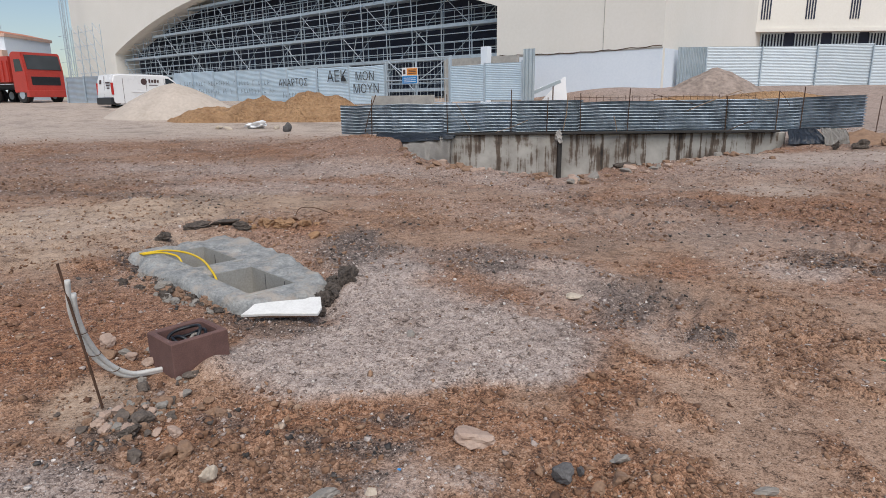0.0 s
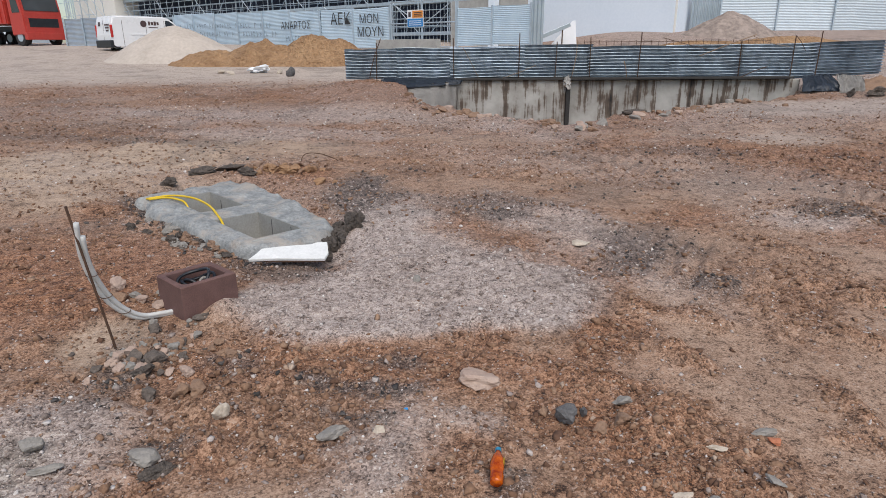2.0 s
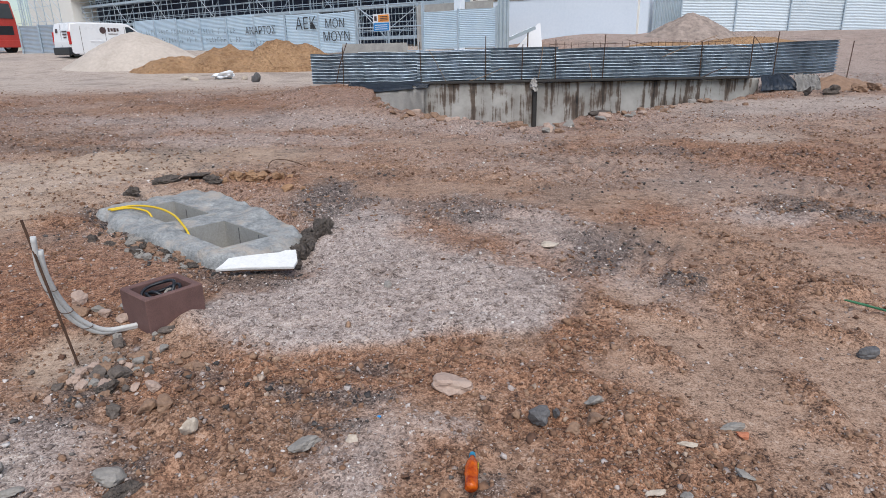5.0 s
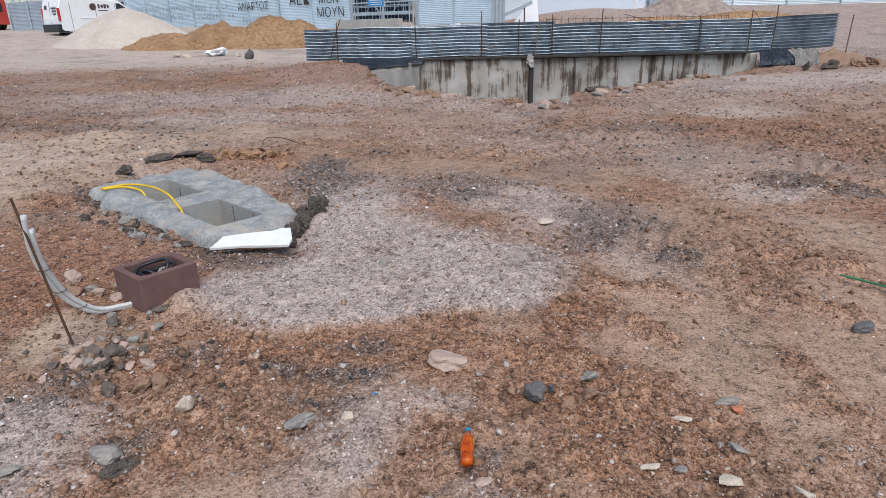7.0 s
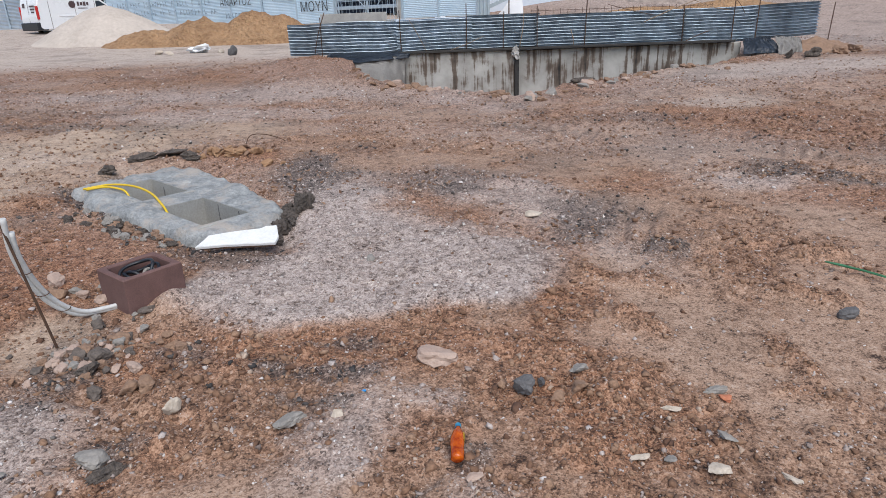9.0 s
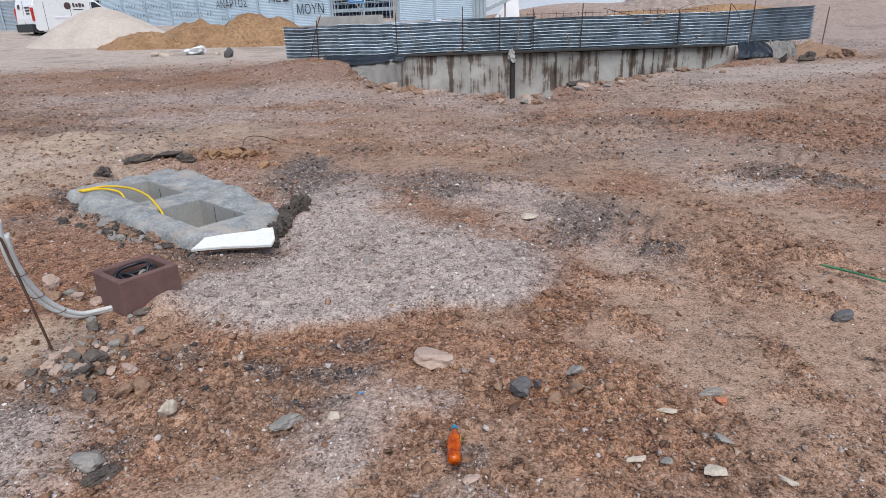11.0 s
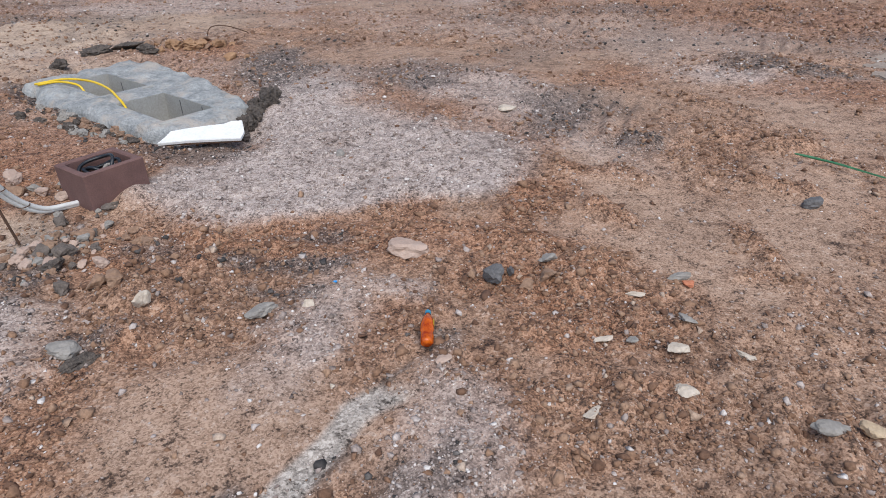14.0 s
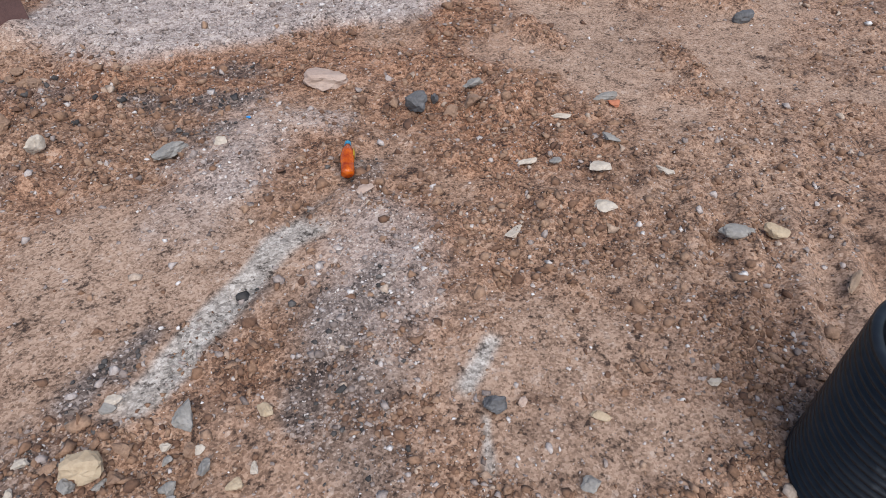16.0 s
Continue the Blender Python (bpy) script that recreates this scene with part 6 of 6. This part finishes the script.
def gate():
    w = 4.25
    g = thing("site_gate", GATE, "tubular steel site gate with wire mesh", "gate")
    z0, z1 = 1.5, 3.6
    for k in range(2):
        leaf = new("gate_leaf")
        leaf.parent = g
        x0, x1 = (0.05, w / 2 - 0.03) if k == 0 else (w / 2 + 0.03, w - 0.05)
        for a, b in (((x0, 0, z0), (x0, 0, z1)), ((x1, 0, z0), (x1, 0, z1)), ((x0, 0, z1), (x1, 0, z1)), ((x0, 0, z0), (x1, 0, z0)), ((x0, 0, 2.6), (x1, 0, 2.6))):
            part("tube", rod(bm_new(), a, b, 0.032, 8), M_STEEL, leaf)
        part("brace", rod(bm_new(), (x0, 0, z1 if k == 0 else z0 + 1.0), (x1, 0, z0 + 1.0 if k == 0 else z1), 0.024, 6), M_STEEL, leaf)
        for i in range(1, 9):
            x = x0 + (x1 - x0) * i / 9
            part("mesh_wire", rod(bm_new(), (x, 0, z0), (x, 0, z1), 0.008, 4), M_STEEL, leaf)
    for x in (0, w):
        part("gate_post", box(bm_new(), (0.1, 0.1, 2.5), (x, 0.05, 2.4), bevel=0.008), M_STEEL, g)
    s = thing("warning_sign", GATE @ Matrix.Translation((1.75, -0.06, 2.42)), "orange, blue and white site warning sign on the gate", "sign")
    part("backing", box(bm_new(), (1.05, 0.02, 0.78), (0, 0, 0.39), bevel=0.004), M_SIGNWHITE, s)
    part("orange_field", box(bm_new(), (0.68, 0.008, 0.32), (0.16, -0.016, 0.58)), M_SIGNORANGE, s)
    part("blue_field", box(bm_new(), (1.0, 0.008, 0.36), (0.0, -0.016, 0.20)), M_SIGNBLUE, s)
    part("pictogram", box(bm_new(), (0.16, 0.006, 0.22), (-0.36, -0.014, 0.58), bevel=0.0), M_LOGO, s)
    for k in range(3):
        part("text_bar", box(bm_new(), (0.5, 0.004, 0.035), (0.18, -0.024, 0.50 + 0.075 * k)), M_LOGO, s)
        part("text_bar", box(bm_new(), (0.8, 0.004, 0.03), (0.0, -0.024, 0.10 + 0.09 * k)), M_SIGNWHITE, s)
    # yard behind the gate: dark plinth, a column and site hut
    y = thing("yard_wall", GATE @ Matrix.Translation((0, 5.0, 0)), "grey concrete yard wall with a white column behind the gate", "wall")
    part("panel", box(bm_new(), (5.0, 0.2, 2.4), (2.0, 0.4, 2.7)), M_CONCRETE, y)
    part("column", box(bm_new(), (0.42, 0.4, 3.0), (2.7, 0.0, 2.9), bevel=0.01), M_GREYWALL, y, "white rendered column")
    k = thing("low_wall", GATE @ Matrix.Translation((0.35, -1.2, 0)), "low grey blockwork wall before the gate", "wall")
    part("blockwork", box(bm_new(), (3.9, 0.25, 0.55), (1.9, 0, 1.58), bevel=0.01), M_CONCRETE, k)


gate()


def leaning_sheets():
    b = thing("leaning_sheet", Matrix.Translation((4.7, 29.5, 1.2)), "white sheet leaning against the stadium wall", "sheet")
    bm = bm_new()
    prism(bm, [(-0.15, 0.25), (1.15, 0.1), (1.05, 1.42), (0.92, 1.40)], 0.05, Matrix.Rotation(radians(-8), 4, "X"))
    part("panel", bm, M_SIGNWHITE, b)
    s = single("steel_beam", box(bm_new(), (1.35, 0.14, 0.16), (0, 0, 0), Matrix.Rotation(radians(-22), 4, "Y"), 0.01), M_ZINC, Matrix.Translation((4.75, 28.9, 2.15)), "galvanised beam propped against a stand", "beam")
    p = single("prop_stand", rod(bm_new(), (5.05, 28.9, 1.2), (5.05, 28.9, 2.22), 0.03, 6), M_RUST, Matrix(), "thin steel prop under the beam", "prop")


leaning_sheets()


# ---------------------------------------------------------------- graffiti on the fence
def graffiti():
    base_m = FENCE_L.matrix_basis
    length = (Vector((-2.85, 32.9, 0)) - Vector((-19.5, 46.9, 0))).length
    z_at = lambda s: 1.75 - 0.3 * s / length

    def word(text, s, z, size, tilt=0.0):
        cu = bpy.data.curves.new("graffiti", "FONT")
        cu.body, cu.size, cu.extrude, cu.offset = text, size, 0.002, -0.004
        tmp = new("graffiti_source", cu)
        deps = bpy.context.evaluated_depsgraph_get()
        me = bpy.data.meshes.new_from_object(tmp.evaluated_get(deps))
        bpy.data.objects.remove(tmp)
        me.materials.append(M_PAINT)
        ob = new("graffiti_word", me)
        ob.parent = FENCE_L
        ob.matrix_basis = Matrix.Translation((s, -0.10, z_at(s) + z)) @ Matrix.Rotation(radians(tilt), 4, "Y") @ Matrix.Rotation(radians(90), 4, "X")
        tagged(ob, "black spray-painted graffiti lettering")

    word("ΑΕΚ", length - 4.5, 1.15, 0.85)
    word("ΜΟΝ", length - 2.2, 1.2, 0.62)
    word("ΜΟΥΝ", length - 2.4, 0.55, 0.66)
    word("ΑΝΑΡΤΟΣ", length - 9.0, 0.95, 0.58)
    r = random.Random(4)
    for line, (z, lo, hi) in enumerate(((1.2, 1.0, length - 10.0), (0.7, 2.0, length - 9.5), (0.45, length - 8.6, length - 5.6))):
        s = lo
        while s < hi:
            for k in range(2):
                bm = bm_new()
                size = (0.035, 0.006, r.uniform(0.22, 0.34)) if k == 0 else (r.uniform(0.12, 0.2), 0.006, 0.035)
                box(bm, size, (s + 0.08 * k, -0.08, z_at(s) + z + 0.11 * k * r.choice((-1, 0, 1))), Matrix.Rotation(r.uniform(-0.25, 0.25), 4, "Y"))
                part("graffiti_stroke", bm, M_FADED, FENCE_L, "faded spray-paint stroke")
            s += r.choice((0.26, 0.3, 0.34, 0.62))


graffiti()


# ---------------------------------------------------------------- vehicles
def wheel(parent, at, r, w):
    hub = new("wheel")
    hub.parent = parent
    hub.matrix_basis = Matrix.Translation(at) @ Matrix.Rotation(radians(90), 4, "X")
    bm = bm_new()
    bmesh.ops.create_cone(bm, cap_ends=True, segments=24, radius1=r, radius2=r, depth=w)
    bmesh.ops.bevel(bm, geom=[e for e in bm.edges if e.calc_face_angle(0) > 1], offset=0.05, segments=2, affect="EDGES")
    part("tyre", bm, M_RUBBER, hub)
    bm = bm_new()
    bmesh.ops.create_cone(bm, cap_ends=True, segments=18, radius1=r * 0.58, radius2=r * 0.5, depth=w + 0.02)
    part("rim", bm, M_STEEL, hub)


def van():
    x, y = -17.5, 34.0
    v = thing("delivery_van", Matrix.Translation((x, y, ground_at(x + 2, y) - 0.12)) @ Matrix.Rotation(radians(52), 4, "Z"), "white panel van with dark company lettering", "van")
    side = [(0.0, 0.42), (0.0, 0.95), (0.06, 1.55), (0.16, 1.86), (0.5, 1.92), (2.9, 1.90), (3.25, 1.82), (3.62, 1.55), (3.95, 1.18), (4.62, 0.98), (4.78, 0.80), (4.80, 0.42), (4.55, 0.30), (0.15, 0.30)]
    bm = bm_new()
    prism(bm, side, 1.75)
    bmesh.ops.bevel(bm, geom=[e for e in bm.edges if abs(e.verts[0].co.y - e.verts[1].co.y) < 0.01], offset=0.07, segments=3, affect="EDGES")
    part("body", bm, M_VAN, v)
    bm = bm_new()
    prism(bm, [(3.02, 1.22), (3.02, 1.70), (3.22, 1.70), (3.58, 1.46), (3.78, 1.22)], 0.02)
    bmesh.ops.translate(bm, vec=(0, -0.012, 0), verts=bm.verts)
    part("side_window", bm, M_GLASS, v)
    part("bumper", box(bm_new(), (0.5, 1.72, 0.38), (0.16, 0.87, 0.50), bevel=0.05), M_BLACK, v, "dark plastic rear bumper")
    part("sill", box(bm_new(), (2.3, 0.05, 0.16), (2.35, 0.0, 0.36), bevel=0.02), M_BLACK, v)
    part("tail_lamp", box(bm_new(), (0.10, 0.12, 0.62), (0.05, 0.04, 1.14), bevel=0.02), M_TAIL, v, "tall red tail lamp")
    part("tail_lamp", box(bm_new(), (0.10, 0.12, 0.62), (0.05, 1.71, 1.14), bevel=0.02), M_TAIL, v, "tall red tail lamp")
    part("door_seam", box(bm_new(), (0.01, 0.015, 1.3), (0.02, 0.87, 1.15), Matrix.Rotation(radians(3), 4, "Y")), M_LOGO, v)
    part("emblem", box(bm_new(), (0.01, 0.22, 0.20), (0.035, 1.3, 1.5), Matrix.Rotation(radians(6), 4, "Y")), M_LOGO, v, "dark square emblem")
    for k in range(3):
        part("lettering_bar", box(bm_new(), (0.01, 0.5 - 0.1 * k, 0.07), (0.01, 0.42, 1.45 - 0.14 * k), Matrix.Rotation(radians(5), 4, "Y")), M_LOGO, v)
    part("rub_strip", box(bm_new(), (1.7, 0.03, 0.06), (1.9, -0.01, 0.98), bevel=0.01), M_VAN, v)
    for sx in (0.62, 1.9, 2.95):
        part("door_seam", box(bm_new(), (0.015, 0.01, 1.3), (sx, -0.004, 1.05)), M_LOGO, v)
    bm = bm_new()
    bmesh.ops.create_cone(bm, cap_ends=True, segments=20, radius1=0.17, radius2=0.17, depth=0.01, matrix=Matrix.Translation((1.78, -0.008, 1.52)) @ Matrix.Rotation(radians(90), 4, "X"))
    part("emblem", bm, M_LOGO, v, "dark round emblem")
    for k, (sx, w, h) in enumerate(((2.1, 0.10, 0.2), (2.26, 0.12, 0.15), (2.42, 0.13, 0.2), (2.58, 0.11, 0.15))):
        part("lettering_bar", box(bm_new(), (w, 0.008, h), (sx, -0.007, 1.55)), M_LOGO, v)
    part("lettering_bar", box(bm_new(), (0.5, 0.008, 0.04), (2.3, -0.007, 1.34)), M_LOGO, v)
    for sx in (0.95, 3.95):
        wheel(v, (sx, 0.12, 0.32), 0.32, 0.22)
        wheel(v, (sx, 1.62, 0.32), 0.32, 0.22)
    part("mirror", box(bm_new(), (0.12, 0.2, 0.24), (3.5, -0.12, 1.32), bevel=0.03), M_BLACK, v)


van()


def truck():
    x, y = -34.5, 45.2
    t = thing("dump_truck", Matrix.Translation((x, y, ground_at(x, y) - 0.1)) @ Matrix.Rotation(radians(-24), 4, "Z") @ Matrix.Scale(1.1, 4), "red tipper truck parked beside the van", "truck")
    bm = bm_new()
    prism(bm, [(0.0, 1.25), (0.2, 2.75), (6.0, 2.75), (6.0, 1.25)], 2.4)
    part("tipper_body", bm, M_RED, t)
    for k in range(13):
        part("body_rib", box(bm_new(), (0.1, 0.08, 1.2), (0.5 + k * 0.45, -0.04, 1.9), bevel=0.01), M_RED, t)
    part("chassis", box(bm_new(), (7.2, 0.9, 0.3), (3.65, 1.2, 1.0), bevel=0.02), M_BLACK, t)
    cab = new("cab")
    cab.parent = t
    bm = bm_new()
    prism(bm, [(6.2, 0.6), (6.2, 2.85), (6.4, 3.0), (7.25, 2.95), (7.45, 1.9), (7.5, 0.6)], 2.4)
    bmesh.ops.bevel(bm, geom=list(bm.edges), offset=0.05, segments=2, affect="EDGES")
    part("cab_shell", bm, M_RED, cab)
    bm = bm_new()
    prism(bm, [(6.55, 1.85), (6.55, 2.55), (7.1, 2.55), (7.25, 1.85)], 0.02)
    bmesh.ops.translate(bm, vec=(0, -0.012, 0), verts=bm.verts)
    part("side_window", bm, M_GLASS, cab)
    part("windscreen", box(bm_new(), (0.03, 2.1, 0.85), (7.38, 1.2, 2.38), Matrix.Rotation(radians(-11), 4, "Y"), 0.005), M_GLASS, cab)
    part("grille", box(bm_new(), (0.04, 1.8, 0.5), (7.47, 1.2, 1.3), bevel=0.01), M_BLACK, cab)
    part("bumper", box(bm_new(), (0.3, 2.45, 0.4), (7.45, 1.2, 0.55), bevel=0.04), M_RED, cab)
    for sx in (1.3, 2.6, 3.9, 6.8):
        wheel(t, (sx, 0.2, 0.5), 0.5, 0.3)
        wheel(t, (sx, 2.2, 0.5), 0.5, 0.3)


truck()


# ---------------------------------------------------------------- far left: house, mast and scaffold at the pier
def far_left():
    h = thing("apartment_house", Matrix.Translation((-67, 78, 0)), "bluish white house with salmon balcony bands and tiled roof", "building")
    part("wall", box(bm_new(), (14.8, 9, 8.6), (7.4, 4.5, 5.3)), M_GREYWALL, h)
    part("cornice", box(bm_new(), (15.2, 9.4, 0.35), (7.4, 4.5, 9.75), bevel=0.03), M_SALMON, h)
    part("balcony_band", box(bm_new(), (15.0, 1.0, 1.2), (7.4, -0.4, 7.4), bevel=0.03), M_SALMON, h)
    bm = bm_new()
    prism(bm, [(-0.2, 9.93), (3.5, 10.7), (11.5, 10.7), (15.0, 9.93)], 9.2)
    part("roof", bm, M_ROOFTILE, h)
    for k in range(5):
        w = part("window", box(bm_new(), (1.3, 0.1, 1.6), (1.7 + 2.8 * k, -0.06, 8.75), bevel=0.02), M_GREYWALL, h)
        p = part("pane", box(bm_new(), (1.1, 0.04, 1.4), (1.7 + 2.8 * k, -0.13, 8.75)), M_GLASS, w)
    for k in range(8):
        part("railing_post", rod(bm_new(), (10.2 + 0.6 * k, 0.3, 10.3), (10.2 + 0.6 * k, 0.3, 11.3), 0.04, 5), M_STEEL, h)
    m = thing("lattice_mast", Matrix.Translation((-43.9, 76, 0)), "slim steel lattice mast", "mast")
    for dx in (0, 0.5):
        for dy in (0, 0.5):
            part("leg", rod(bm_new(), (dx, dy, 1), (dx, dy, 22), 0.05, 5), M_STEEL, m)
    for k in range(22):
        part("rung", rod(bm_new(), (0, 0, 2 + k * 0.9), (0.5, 0, 2.9 + k * 0.9), 0.03, 4), M_STEEL, m)
        part("rung", rod(bm_new(), (0, 0, 2 + k * 0.9), (0.5, 0, 2 + k * 0.9), 0.03, 4), M_STEEL, m)


far_left()
